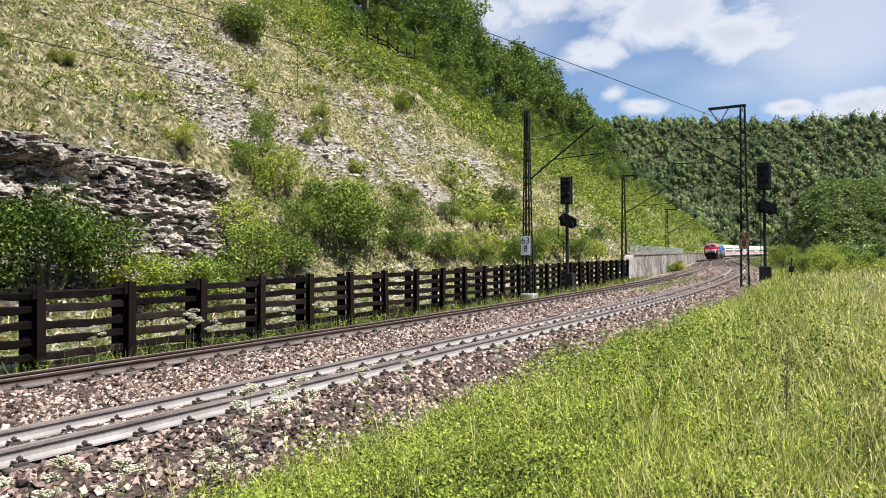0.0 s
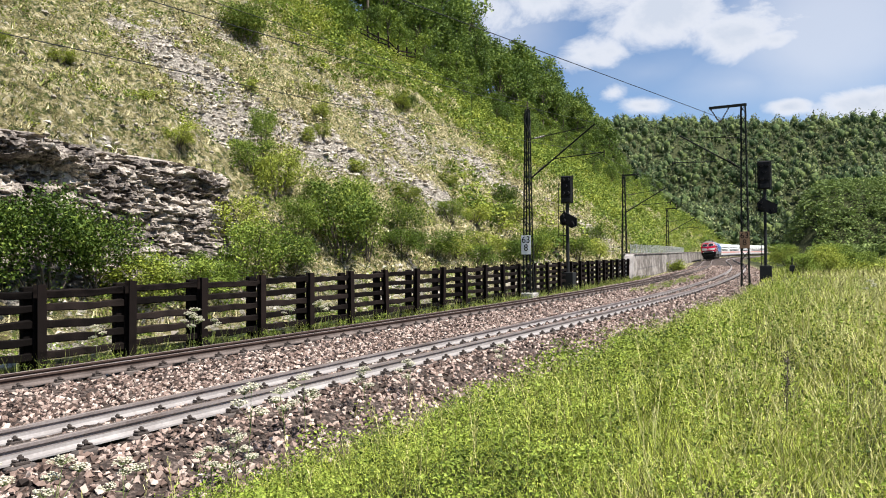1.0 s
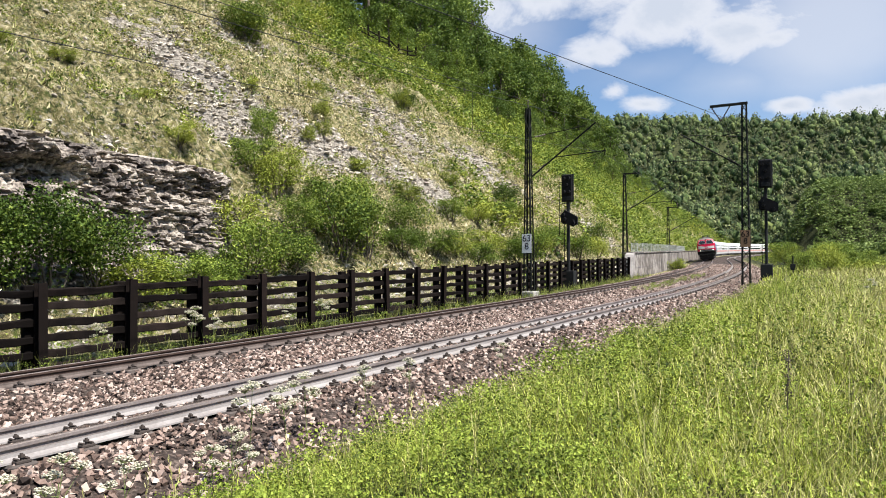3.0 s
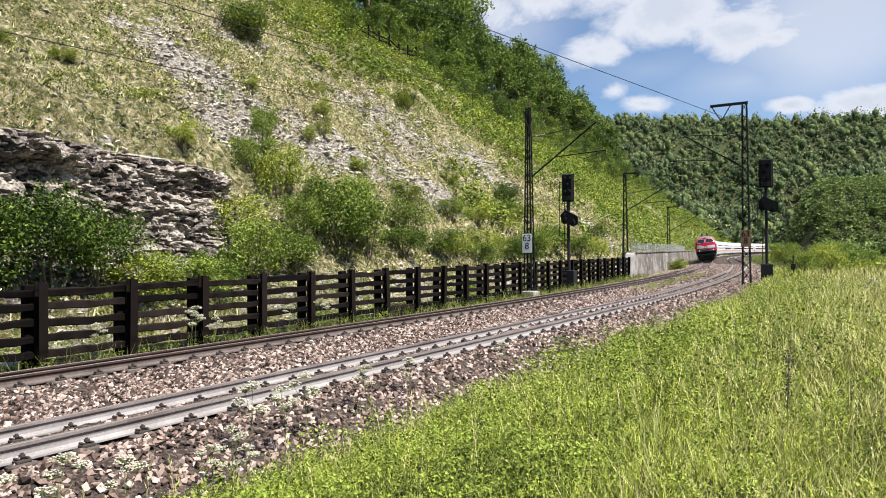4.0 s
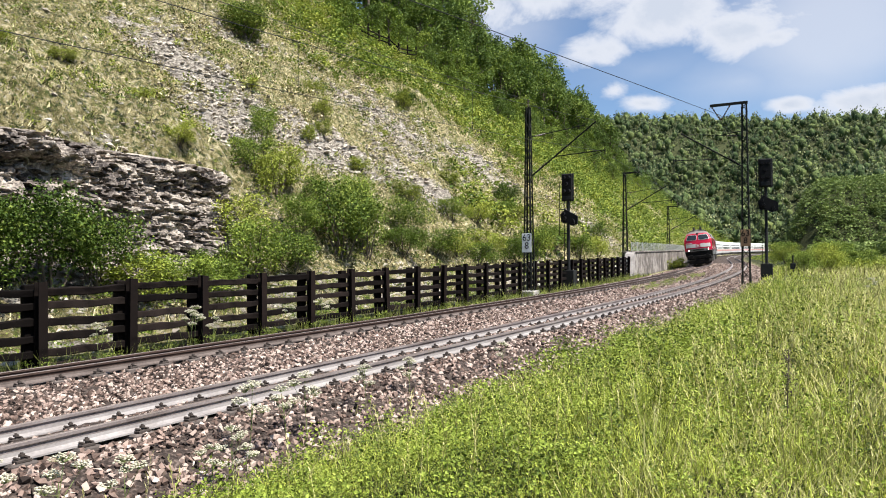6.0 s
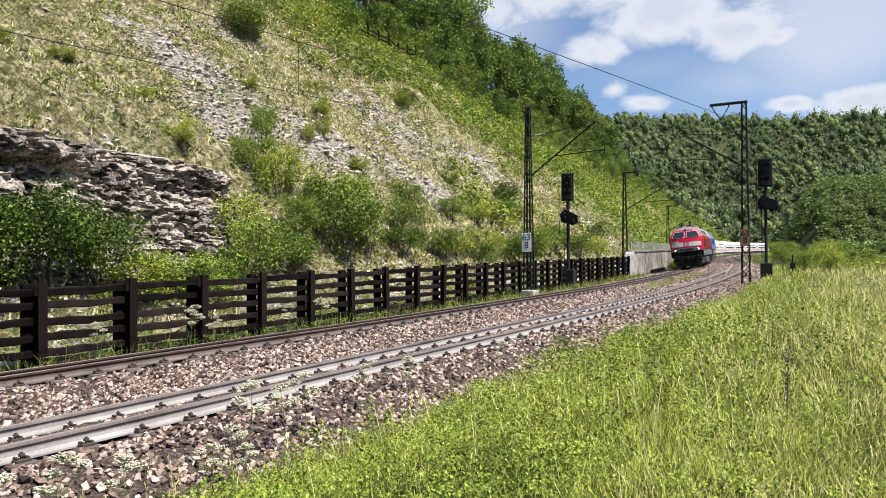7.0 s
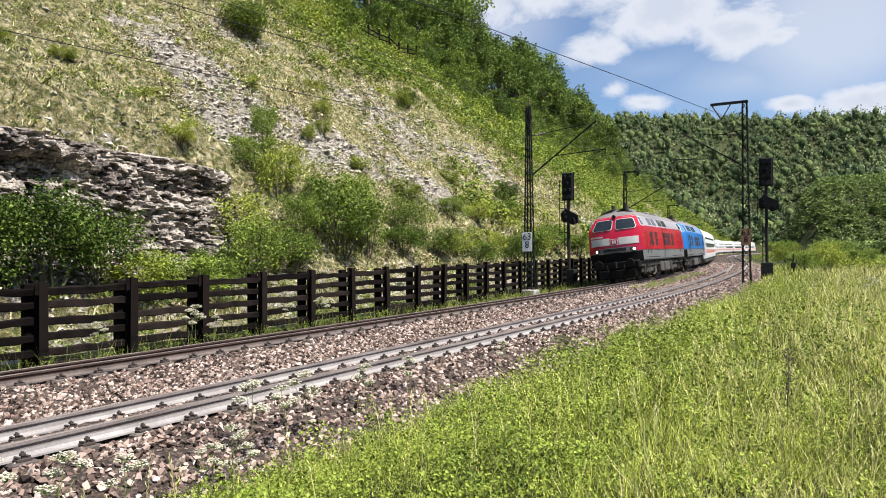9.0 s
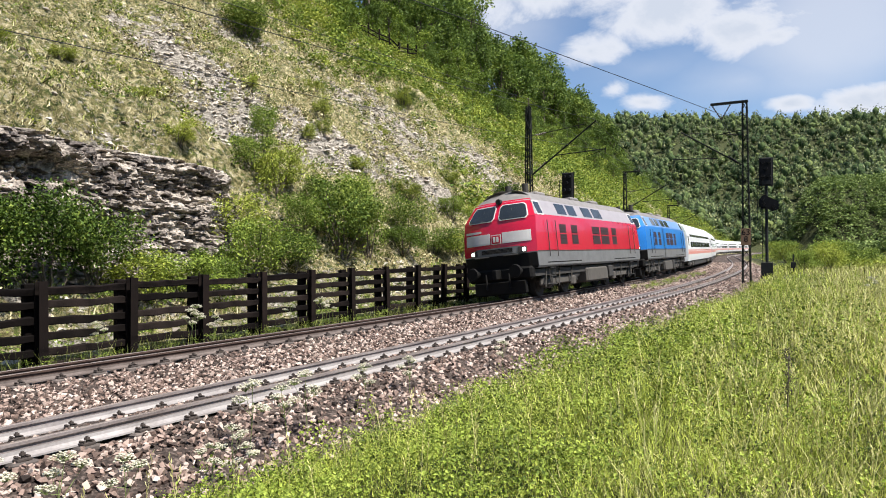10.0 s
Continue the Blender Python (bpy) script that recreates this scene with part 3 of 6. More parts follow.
# ---- retaining wall with a netting fence on it ----
def build_wall():
    wall = empty("retaining_wall", Matrix(), "stained grey concrete retaining wall beside the track", "wall", kind="structure")
    ss = list(np.arange(65.5, 232, 3.0))
    for a, b in zip(ss, ss[1:]):
        bm = bmesh.new()
        m = at_line((a + b) / 2, -8.1, 0) @ Matrix.Rotation(math.atan(GRADE), 4, "X")
        vs = [(0.28, -0.9), (0.05, 1.62), (-0.6, 1.62), (-0.6, -0.9)]
        r = [[bm.verts.new(m @ Vector((x, y, z))) for x, z in vs] for y in (-1.49, 1.49)]
        for q in range(4):
            bm.faces.new((r[0][q], r[0][(q + 1) % 4], r[1][(q + 1) % 4], r[1][q]))
        bm.faces.new(r[0][::-1])
        bm.faces.new(r[1])
        bmesh.ops.recalc_face_normals(bm, faces=bm.faces[:])
        part("wall_panel", bm, M["wall"], wall)
        part("coping", boxed((-0.68, -1.5, 1.62), (0.14, 1.5, 1.75), m, 0.02), M["wall"], wall)
    bm = bmesh.new()
    m = at_line(64.9, -8.0, 0)
    for y, top in ((-1.6, -0.4), (0.0, 1.5), (0.6, 1.7)):
        for x in (-0.5, 0.35 - 0.12 * (top > 0)):
            bm.verts.new(m @ Vector((x, y, top)))
            bm.verts.new(m @ Vector((x, y, -1.0)))
    bmesh.ops.convex_hull(bm, input=bm.verts[:])
    part("wing_wall", bm, M["pale"], wall, "pale sloping end of the wall")
    net = empty("netting_fence", Matrix(), "pale wire netting fence along the top of the wall", "fence")
    bm = bmesh.new()
    for k in range(26):
        part("net_post", rodded(along(67 + 3 * k, -8.35, 1.7), along(67 + 3 * k, -8.35, 2.6), 0.035), M["galvanised"], net)
    for z in np.arange(1.8, 2.58, 0.11):
        for k in range(25):
            rod(bm, along(67 + 3 * k, -8.35, z), along(70 + 3 * k, -8.35, z), 0.008, n=3)
    for s in np.arange(67, 142, 0.2):
        rod(bm, along(s, -8.35, 1.76), along(s, -8.35, 2.56), 0.008, n=3)
    part("net", bm, M["galvanised"], net)["kind"] = "stuff"


M["wall"] = material("stained_concrete", [(0.36, (0.035, 0.029, 0.024)), (0.5, (0.13, 0.11, 0.095)), (0.64, (0.32, 0.29, 0.26))], scale=1.2, fine=14, rough=0.95, bump=0.5, objrand=0.15)
M["pale"] = material("pale_render", [(0.3, (0.16, 0.145, 0.13)), (0.6, (0.34, 0.31, 0.29)), (0.8, (0.5, 0.47, 0.44))], scale=1.5, fine=18, rough=0.9, bump=0.3)
M["galvanised"] = plain("galvanised_wire", (0.42, 0.44, 0.42), 0.5, 0.3)
build_wall()


# ---- catenary masts ----
def lattice(ob, height_m, wb, wt, mat, bays):
    """Four tapering corner legs and the zigzag bracing between them."""
    def corner(i, z):
        w = (wb + (wt - wb) * z / height_m) / 2
        return Vector((w * (1 if i in (0, 1) else -1), w * (1 if i in (0, 3) else -1), z))
    for i in range(4):
        bm = bmesh.new()
        a, b = corner(i, 0), corner(i, height_m)
        sx, sy = (1 if a.x > 0 else -1), (1 if a.y > 0 else -1)
        v = []
        for p in (a, b):
            v.append([bm.verts.new(p + Vector((dx * -sx, dy * -sy, 0))) for dx, dy in ((0, 0), (0.075, 0), (0.075, 0.012), (0.012, 0.012), (0.012, 0.075), (0, 0.075))])
        for q in range(6):
            bm.faces.new((v[0][q], v[0][(q + 1) % 6], v[1][(q + 1) % 6], v[1][q]))
        bm.faces.new(v[0])
        bm.faces.new(v[1][::-1])
        bmesh.ops.recalc_face_normals(bm, faces=bm.faces[:])
        part("leg", bm, mat, ob)
    for k in range(bays):
        z0, z1 = height_m * k / bays, height_m * (k + 1) / bays
        for i in range(4):
            j = (i + 1) % 4
            p, q = (corner(i, z0), corner(j, z1)) if (k + i) % 2 else (corner(j, z0), corner(i, z1))
            part("brace", rodded(p, q, 0.02, n=4), mat, ob)


def insulator(ob, a, b):
    a, b = Vector(a), Vector(b)
    bm = rodded(a, b, 0.025, n=6)
    for k in range(6):
        p = a.lerp(b, (k + 0.5) / 6)
        rod(bm, p - (b - a) * 0.03, p + (b - a) * 0.03, 0.065, 0.03, n=8)
    part("insulator", bm, M["insulator"], ob, "brown ribbed insulator")


def digits(ob, text, m, size, mat):
    c = bpy.data.curves.new("number", "FONT")
    c.body, c.size, c.align_x, c.align_y, c.extrude = text, size, "CENTER", "CENTER", 0.002
    c.space_line = 0.85
    o = new("number", c)
    dg = bpy.context.evaluated_depsgraph_get()
    me = bpy.data.meshes.new_from_object(o.evaluated_get(dg))
    bpy.data.objects.remove(o)
    me.materials.clear()
    me.materials.append(mat)
    n = new("number", me)
    n.parent, n.matrix_basis = ob, m
    return n


def mast(s, lat, z, h, label, wb=0.5, wt=0.24, arm=None, side=1, sign=None, foot=True, top_arm=False, bays=16):
    ob = empty("catenary_mast", at_line(s, lat, z), label, "catenary mast", "catenary masts")
    if foot:
        part("footing", boxed((-0.42, -0.42, -0.5), (0.42, 0.42, 0.32), bevel=0.04), M["concrete"], ob, "weathered concrete block")
    lattice(ob, h, wb, wt, M["steel"], bays)
    if arm:
        za, reach, zt, zs = arm     # foot of the tube, its reach, its top and the steady arm's height
        sx = side
        part("cantilever_tube", rodded((sx * wb * 0.35, 0, za), (sx * reach, 0, zt), 0.045), M["steel"], ob)
        part("top_tie", rodded((sx * wb * 0.3, 0, zt - 0.45), (sx * reach * 0.85, 0, zt - 0.12), 0.022), M["steel"], ob)
        insulator(ob, (sx * (wb * 0.3 + 0.25), 0, zt - 0.44), (sx * (wb * 0.3 + 0.85), 0, zt - 0.36))
        insulator(ob, (sx * (wb * 0.35 + 0.3), 0, za + 0.24), (sx * (wb * 0.35 + 0.8), 0, za + 0.65))
        part("steady_arm", rodded((sx * reach * 0.42, 0, zs), (sx * (reach + 0.5), 0, zs + 0.12), 0.028), M["steel"], ob)
        part("drop_arm", rodded((sx * (reach + 0.45), 0, zs + 0.1), (sx * (reach - 0.7), 0, zs - 0.25), 0.014), M["steel"], ob)
        part("hanger", rodded((sx * (reach + 0.45), 0, zs + 0.22), (sx * (reach + 0.45), 0, zs - 0.12), 0.03), M["steel"], ob)
    if sign:
        zb, mat, ink, txt = sign
        plate = part("number_plate", boxed((-0.27, -wb / 2 - 0.06, zb), (0.27, -wb / 2 - 0.03, zb + 1.0), bevel=0.005), mat, ob, txt)
        digits(plate, "63\n8", pose(0, -wb / 2 - 0.063, zb + 0.55, 90, 0, 0), 0.5, ink)
        part("plate_edge", boxed((-0.285, -wb / 2 - 0.05, zb - 0.015), (0.285, -wb / 2 - 0.025, zb + 1.015), bevel=0.005), M["black"], plate)
    if top_arm:
        part("cross_arm", boxed((-1.95, -0.06, h - 0.12), (0.2, 0.06, h + 0.04), bevel=0.01), M["steel"], ob)
        part("lower_arm", rodded((-1.25, 0, h - 1.9), (0, 0, h - 1.75), 0.025), M["steel"], ob)
        for x0 in (-1.85, -0.8):
            insulator(ob, (x0, 0, h - 0.12), (-1.33, 0, h - 1.02))
        part("jumper", rodded((-1.33, 0, h - 1.02), (-0.35, 0, h - 4.1), 0.012, n=5), M["wire"], ob)
    elif s > 60:
        part("cross_arm", boxed((-0.15, -0.05, h - 0.1), (1.35, 0.05, h + 0.04), bevel=0.01), M["steel"], ob)
        insulator(ob, (1.25, 0, h + 0.04), (1.25, 0, h + 0.55))
    else:
        insulator(ob, (0, 0, h - 0.05), (0, 0, h + 0.45))
    return ob


mast(38.3, -7.55, -0.55, 10.1, "slim dark lattice catenary mast with a white number plate", arm=(6.4, 3.7, 8.95, 7.35), sign=(2.35, M["white"], M["black"], "white plate with black digits"))
mast(49.5, 2.05, -0.7, 11.5, "dark lattice catenary mast with cross arm and brown number plate", wb=0.52, wt=0.3,
     arm=(7.6, 3.7, 9.9, 8.1), side=-1, sign=(2.7, M["brown_sign"], M["black"], "brown plate with black digits"), foot=False, top_arm=True, bays=18)
mast(67.0, -8.9, 0.9, 8.0, "distant slim lattice catenary mast behind the wall", arm=(4.6, 3.6, 6.6, 5.2), bays=12)
mast(104.0, -8.9, 0.9, 7.0, "distant slim lattice catenary mast behind the wall", arm=(3.6, 3.6, 5.6, 4.2), bays=10)


def wire(name, pts, r, label):
    """A sagging wire through supports (s, lat, z), with the sag of each span."""
    line = []
    for (s0, l0, z0), (s1, l1, z1, sag) in zip([p[:3] for p in pts], pts[1:]):
        for k in range(1 if line else 0, 17):
            u = k / 16
            line.append(Vector(along(s0 + (s1 - s0) * u, l0 + (l1 - l0) * u, z0 + (z1 - z0) * u - 4 * sag * u * (1 - u))))
    bm, last = bmesh.new(), None
    for k, p in enumerate(line):
        d = (line[min(k + 1, len(line) - 1)] - line[max(k - 1, 0)]).normalized()
        side = d.cross(Vector((0, 0, 1))).normalized()
        up = side.cross(d)
        ring = [bm.verts.new(p + (side * math.cos(a * 1.2566) + up * math.sin(a * 1.2566)) * r) for a in range(5)]
        if last:
            for a in range(5):
                bm.faces.new((last[a], last[(a + 1) % 5], ring[(a + 1) % 5], ring[a]))
        last = ring
    tagged(part(name, bm, M["wire"]), label, "overhead wire", "overhead wires")


wire("feeder_wire", [(-25, -7.5, 9.9), (38.3, -7.55, 9.95, 1.2), (98, -8.9, 8.4, 1.0), (160, -8.9, 8, 1.0)], 0.011, "thin dark feeder wire from mast to mast")
wire("catenary_wire", [(-25, -4.1, 7.3), (38.3, -4.0, 8.5, 1.25), (98, -5.0, 6.6, 1.4), (160, -5, 6.6, 1.4)], 0.011, "thin dark catenary wire over the track")
wire("contact_wire", [(-25, -4.1, 5.6), (38.3, -3.7, 6.9, 0.9), (98, -4.4, 5.4, 0.1), (160, -4.4, 5.4, 0.1)], 0.009, "thin dark contact wire over the track")
wire("feeder_wire", [(-5, -9.7, 10.4), (49.5, 0.72, 10.1, 0.5), (110, 1.5, 9.5, 1.2)], 0.016, "dark feeder wire hung from the cross arm")
wire("catenary_wire", [(49.5, -1.2, 8.9), (110, 0.3, 7.2, 1.6), (170, 0.3, 7, 1.4)], 0.011, "thin dark catenary wire over the track")


def sagging(z0, z1, sag, s, s0=-25, s1=38.3):
    u = (s - s0) / (s1 - s0)
    return z0 + (z1 - z0) * u - 4 * sag * u * (1 - u)


for s in (8.0, 17.0, 25.5):
    d = part("dropper", rodded(along(s, -4.05, sagging(5.6, 6.9, 0.9, s)), along(s, -4.05, sagging(7.3, 8.5, 1.25, s)), 0.007, n=5), M["wire"])
    tagged(d, "thin dropper wire between catenary and contact wire", "overhead wire", "overhead wires")


# ---- signals ----
def signal(s, lat, z, h, kind_label, k=1.0):
    ob = empty("railway_signal", at_line(s, lat, z), kind_label, "railway signal", "railway signals")
    part("post", rodded((0, 0, 0), (0, 0, h), 0.11, n=12), M["darkgrey"], ob)
    part("cabinet", boxed((-0.42, -0.3, -0.3), (0.42, 0.3, 1.15), bevel=0.03), M["darkgrey"], ob, "dark grey metal cabinet")
    head = part("signal_head", boxed((-0.42 * k, -0.3, h - 1.35 * k), (0.42 * k, -0.12, h + 0.75 * k), bevel=0.05), M["black"], ob)
    part("backboard", boxed((-0.5 * k, -0.1, h - 1.4 * k), (0.5 * k, -0.05, h + 0.8 * k), bevel=0.02), M["darkgrey"], ob)
    for x, zz in ((-0.2, h + 0.45 * k), (0.2, h + 0.45 * k), (0.0, h - 0.05 * k), (-0.2, h - 0.6 * k), (0.2, h - 0.6 * k)):
        bm = bmesh.new()
        rod(bm, (x * k, -0.29, zz), (x * k, -0.5, zz), 0.13 * k, 0.12 * k, n=12)
        part("lamp_hood", bm, M["black"], head)
    part("upper_panel", boxed((-0.3, -0.325, h - 1.3 * k), (0.3, -0.3, h - 1.0 * k), bevel=0.01), M["darkgrey"], head)
    low = part("distant_signal", boxed((-0.5 * k, -0.28, h - 3.15 * k), (0.12, -0.14, h - 2.35 * k), bevel=0.14), M["black"], ob)
    bm = bmesh.new()
    for y0 in (-0.3, -0.12):
        for p in ((-0.15, h - 2.05 * k), (-0.55, h - 2.45 * k), (-0.5, h - 2.75 * k), (0.4, h - 3.35 * k), (0.85, h - 3.2 * k), (0.85, h - 2.6 * k)):
            bm.verts.new((p[0] * k, y0, p[1]))
    bmesh.ops.convex_hull(bm, input=bm.verts[:])
    part("distant_board", bm, M["black"], low)
    for x, zz in ((-0.25, h - 2.4 * k), (0.5, h - 2.95 * k), (-0.15, h - 2.75 * k), (0.55, h - 3.1 * k)):
        part("lamp_hood", rodded((x * k, -0.29, zz), (x * k, -0.46, zz), 0.11, 0.1, n=12), M["black"], low)
    part("ladder_rail", rodded((-0.62, 0.1, h - 4.0 * k), (-0.62, 0.1, h + 0.3 * k), 0.022, n=6), M["darkgrey"], ob)
    part("ladder_rail", rodded((-0.3, 0.1, 0), (-0.3, 0.1, h), 0.022, n=6), M["darkgrey"], ob)
    for q in range(int(h / 0.35)):
        part("rung", rodded((-0.3, 0.1, 0.3 + 0.35 * q), (0.0, 0.1, 0.3 + 0.35 * q), 0.015, n=5), M["darkgrey"], ob)
    for zz in (h - 3.9 * k, h - 2.0 * k, h - 1.5 * k, h + 0.2 * k):
        part("bracket", rodded((-0.62, 0.1, zz), (0, 0.05, zz), 0.02, n=5), M["darkgrey"], ob)
    return ob


signal(46.0, -7.95, -0.5, 6.6, "black railway light signal on a slim post by the fence", 0.8)
signal(62.0, 2.75, -0.45, 8.4, "tall black railway light signal seen from behind, in the grass")
stub = empty("marker_post", at_line(66, 4.6, -0.3), "small dark marker post standing in grass", "marker post")
part("post", rodded((0, 0, 0), (0, 0, 1.6), 0.05), M["darkgrey"], stub)
part("box", boxed((-0.2, -0.12, 0.45), (0.2, 0.12, 0.95), bevel=0.03), M["darkgrey"], stub)


# ---- the train ----
def shell(levels, front, rear, length, bulge, i0, i1, n=10):
    """A band of a vehicle's skin between two levels (z, half-width); front and rear give the set-back at a height."""
    bm = bmesh.new()
    rows = []
    for z, w in levels[i0:i1 + 1]:
        loop = []
        us = np.linspace(-1, 1, n + 1)
        for u in us:
            loop.append((u * w, front(z) + bulge * abs(u) ** 3, z))
        for y in np.linspace(0.08, 0.92, 7):
            loop.append((w, y * length, z))
        for u in us[::-1]:
            loop.append((u * w, length - rear(z) - bulge * abs(u) ** 3, z))
        for y in np.linspace(0.92, 0.08, 7):
            loop.append((-w, y * length, z))
        rows.append([bm.verts.new(p) for p in loop])
    for a, b in zip(rows, rows[1:]):
        for q in range(len(a)):
            bm.faces.new((a[q], a[(q + 1) % len(a)], b[(q + 1) % len(a)], b[q]))
    return bm, rows


def capped(levels, front, rear, length, bulge, i0, i1, top=False, bottom=False):
    bm, rows = shell(levels, front, rear, length, bulge, i0, i1)
    if top:
        bm.faces.new(rows[-1])
    if bottom:
        bm.faces.new(rows[0][::-1])
    bmesh.ops.recalc_face_normals(bm, faces=bm.faces[:])
    for f in bm.faces:
        f.smooth = len(f.verts) == 4
    for e in bm.edges:
        if e.is_manifold and e.calc_face_angle(0) > 0.5:
            e.smooth = False
    return bm


LOCO = [(1.1, 1.45), (1.18, 1.50), (1.72, 1.52), (2.4, 1.52), (3.02, 1.50), (3.12, 1.47), (3.72, 1.20), (3.92, 1.02), (4.1, 0.72), (4.22, 0.35), (4.25, 0.1)]


def loco_front(z):
    return float(np.interp(z, (1.1, 1.72, 2.3, 2.85, 3.12, 3.72, 3.92, 4.1, 4.22, 4.25), (0.1, 0.0, 0.03, 0.12, 0.25, 0.68, 0.92, 1.25, 1.7, 2.0)))


def half_width(levels, z):
    return float(np.interp(z, [a for a, b in levels], [b for a, b in levels]))


def side_plate(levels, y0, y1, z0, z1, sx, off, thick=0.02, skew=0.0):
    """A plate on the side of a vehicle, following its lean; skew slants its upright edges."""
    bm = bmesh.new()
    for o in (off, off - thick):
        for z in (z0, z1):
            w = half_width(levels, z) + o
            sh = skew * (z - z0)
            for y in (y0 + sh, y1 + sh):
                bm.verts.new((sx * w, y, z))
    bmesh.ops.convex_hull(bm, input=bm.verts[:])
    return bm


def front_plate(u0, u1, z0, z1, off, thick=0.03, n=5, round_=0.0):
    """A plate on a loco's nose between shares u of its half-width, following its rake and bulge."""
    bm = bmesh.new()
    rows = []
    for o in (off, off - thick):
        for z in (z0, z0 + (z1 - z0) * 0.15, z1 - (z1 - z0) * 0.15, z1):
            inset = round_ if z in (z0, z1) else 0.0
            r = []
            for k in range(n + 1):
                u = (u0 + inset) + (u1 - u0 - 2 * inset) * k / n
                r.append(bm.verts.new((u * half_width(LOCO, z), loco_front(z) + 0.26 * abs(u) ** 3 - o, z)))
            rows.append(r)
    for h in (0, 4):
        for a, b in zip(rows[h:h + 3], rows[h + 1:h + 4]):
            for q in range(n):
                bm.faces.new((a[q], a[q + 1], b[q + 1], b[q]))
    rim = lambda g: g[0] + [r[-1] for r in g[1:3]] + g[3][::-1] + [r[0] for r in g[2:0:-1]]
    A, B = rim(rows[:4]), rim(rows[4:])
    for q in range(len(A)):
        bm.faces.new((A[q], A[(q + 1) % len(A)], B[(q + 1) % len(A)], B[q]))
    bmesh.ops.recalc_face_normals(bm, faces=bm.faces[:])
    return bm


def wheelset(parent, y, r=0.5):
    m = Matrix.Translation((0, y, r))
    w = share("wheelset", bpy.data.meshes["wheelset"] if "wheelset" in bpy.data.meshes else wheel_mesh(r), parent, m)
    return w


def wheel_mesh(r):
    bm = bmesh.new()
    rod(bm, (-0.8, 0, 0), (0.8, 0, 0), 0.08, n=10)
    for sx in (-1, 1):
        rod(bm, (sx * 0.69, 0, 0), (sx * 0.82, 0, 0), r, n=28)
        rod(bm, (sx * 0.66, 0, 0), (sx * 0.69, 0, 0), r + 0.03, n=28)
        rod(bm, (sx * 0.82, 0, 0), (sx * 0.86, 0, 0), r * 0.72, n=20)
        for k in range(5):
            a = k * math.tau / 5
            rod(bm, (sx * 0.86, math.cos(a) * 0.2, math.sin(a) * 0.2), (sx * 0.87, math.cos(a) * 0.2, math.sin(a) * 0.2), 0.06, n=8)
    me = bpy.data.meshes.new("wheelset")
    bm.to_mesh(me)
    bm.free()
    me.materials.append(M["under"])
    return me


def bogie(parent, y, base, axle_r=0.5):
    ob = part("bogie", boxed((-0.95, y - 1.9, 0.55), (0.95, y + 1.9, 0.85), bevel=0.05), M["under"], parent)
    for sx in (-1, 1):
        part("side_frame", boxed((sx * 1.12 - 0.07, y - base / 2 - 0.6, 0.42), (sx * 1.12 + 0.07, y + base / 2 + 0.6, 0.72), bevel=0.04), M["under_light"], ob)
        for d in (-base / 2, base / 2):
            part("axle_box", boxed((sx * 1.16 - 0.12, y + d - 0.2, 0.3), (sx * 1.16 + 0.12, y + d + 0.2, 0.68), bevel=0.05), M["under_light"], ob)
            for e in (-0.42, 0.42):
                part("spring", rodded((sx * 1.16, y + d + e, 0.5), (sx * 1.16, y + d + e, 0.92), 0.085, n=10), M["under"], ob)
    return ob


M["under"] = material("running_gear", [(0.3, (0.012, 0.011, 0.01)), (0.7, (0.04, 0.035, 0.03))], scale=3, fine=30, rough=0.75, bump=0.3)
# lighter running gear, with daylight on the outer parts painted into the colour
M["under_light"] = plain("lit_running_gear", (0.06, 0.053, 0.045), 0.8)
# near-black for low front parts and recesses, their shadow included in the colour
M["shaded_black"] = plain("shaded_loco_black", (0.007, 0.0065, 0.006), 0.8, spec=0.15)
M["red"] = plain("traffic_red", (0.43, 0.005, 0.028), 0.25, var=0.1, coat=0.4, bump=0.02, fine=12)
M["blue"] = plain("loco_blue", (0.015, 0.17, 0.52), 0.28, var=0.12, coat=0.4, bump=0.02, fine=12)
M["loco_grey"] = plain("skirt_grey", (0.125, 0.125, 0.125), 0.55, var=0.25)
M["band_grey"] = plain("band_grey", (0.27, 0.245, 0.255), 0.4, var=0.12)
M["band_blue"] = plain("band_blue", (0.12, 0.22, 0.42), 0.4, var=0.12)
M["roof"] = plain("roof_grey", (0.17, 0.155, 0.145), 0.6, var=0.3)
M["glass"] = plain("dark_glass", (0.018, 0.022, 0.024), 0.08, var=0.2, spec=0.8, bump=0)
M["vent"] = plain("grille_dark", (0.03, 0.012, 0.014), 0.6)
M["trim"] = plain("light_trim", (0.5, 0.48, 0.46), 0.5, var=0.1)
M["coach_white"] = plain("coach_white", (0.74, 0.75, 0.74), 0.32, var=0.06, coat=0.2, bump=0.02)
M["coach_roof"] = plain("coach_roof", (0.5, 0.54, 0.5), 0.5, var=0.15)
M["coach_red"] = plain("coach_red", (0.58, 0.24, 0.21), 0.35, var=0.1)
M["lamp"] = glow("headlight", (1.0, 0.95, 0.85), 4.0)
LOCO_LEN = 14.9


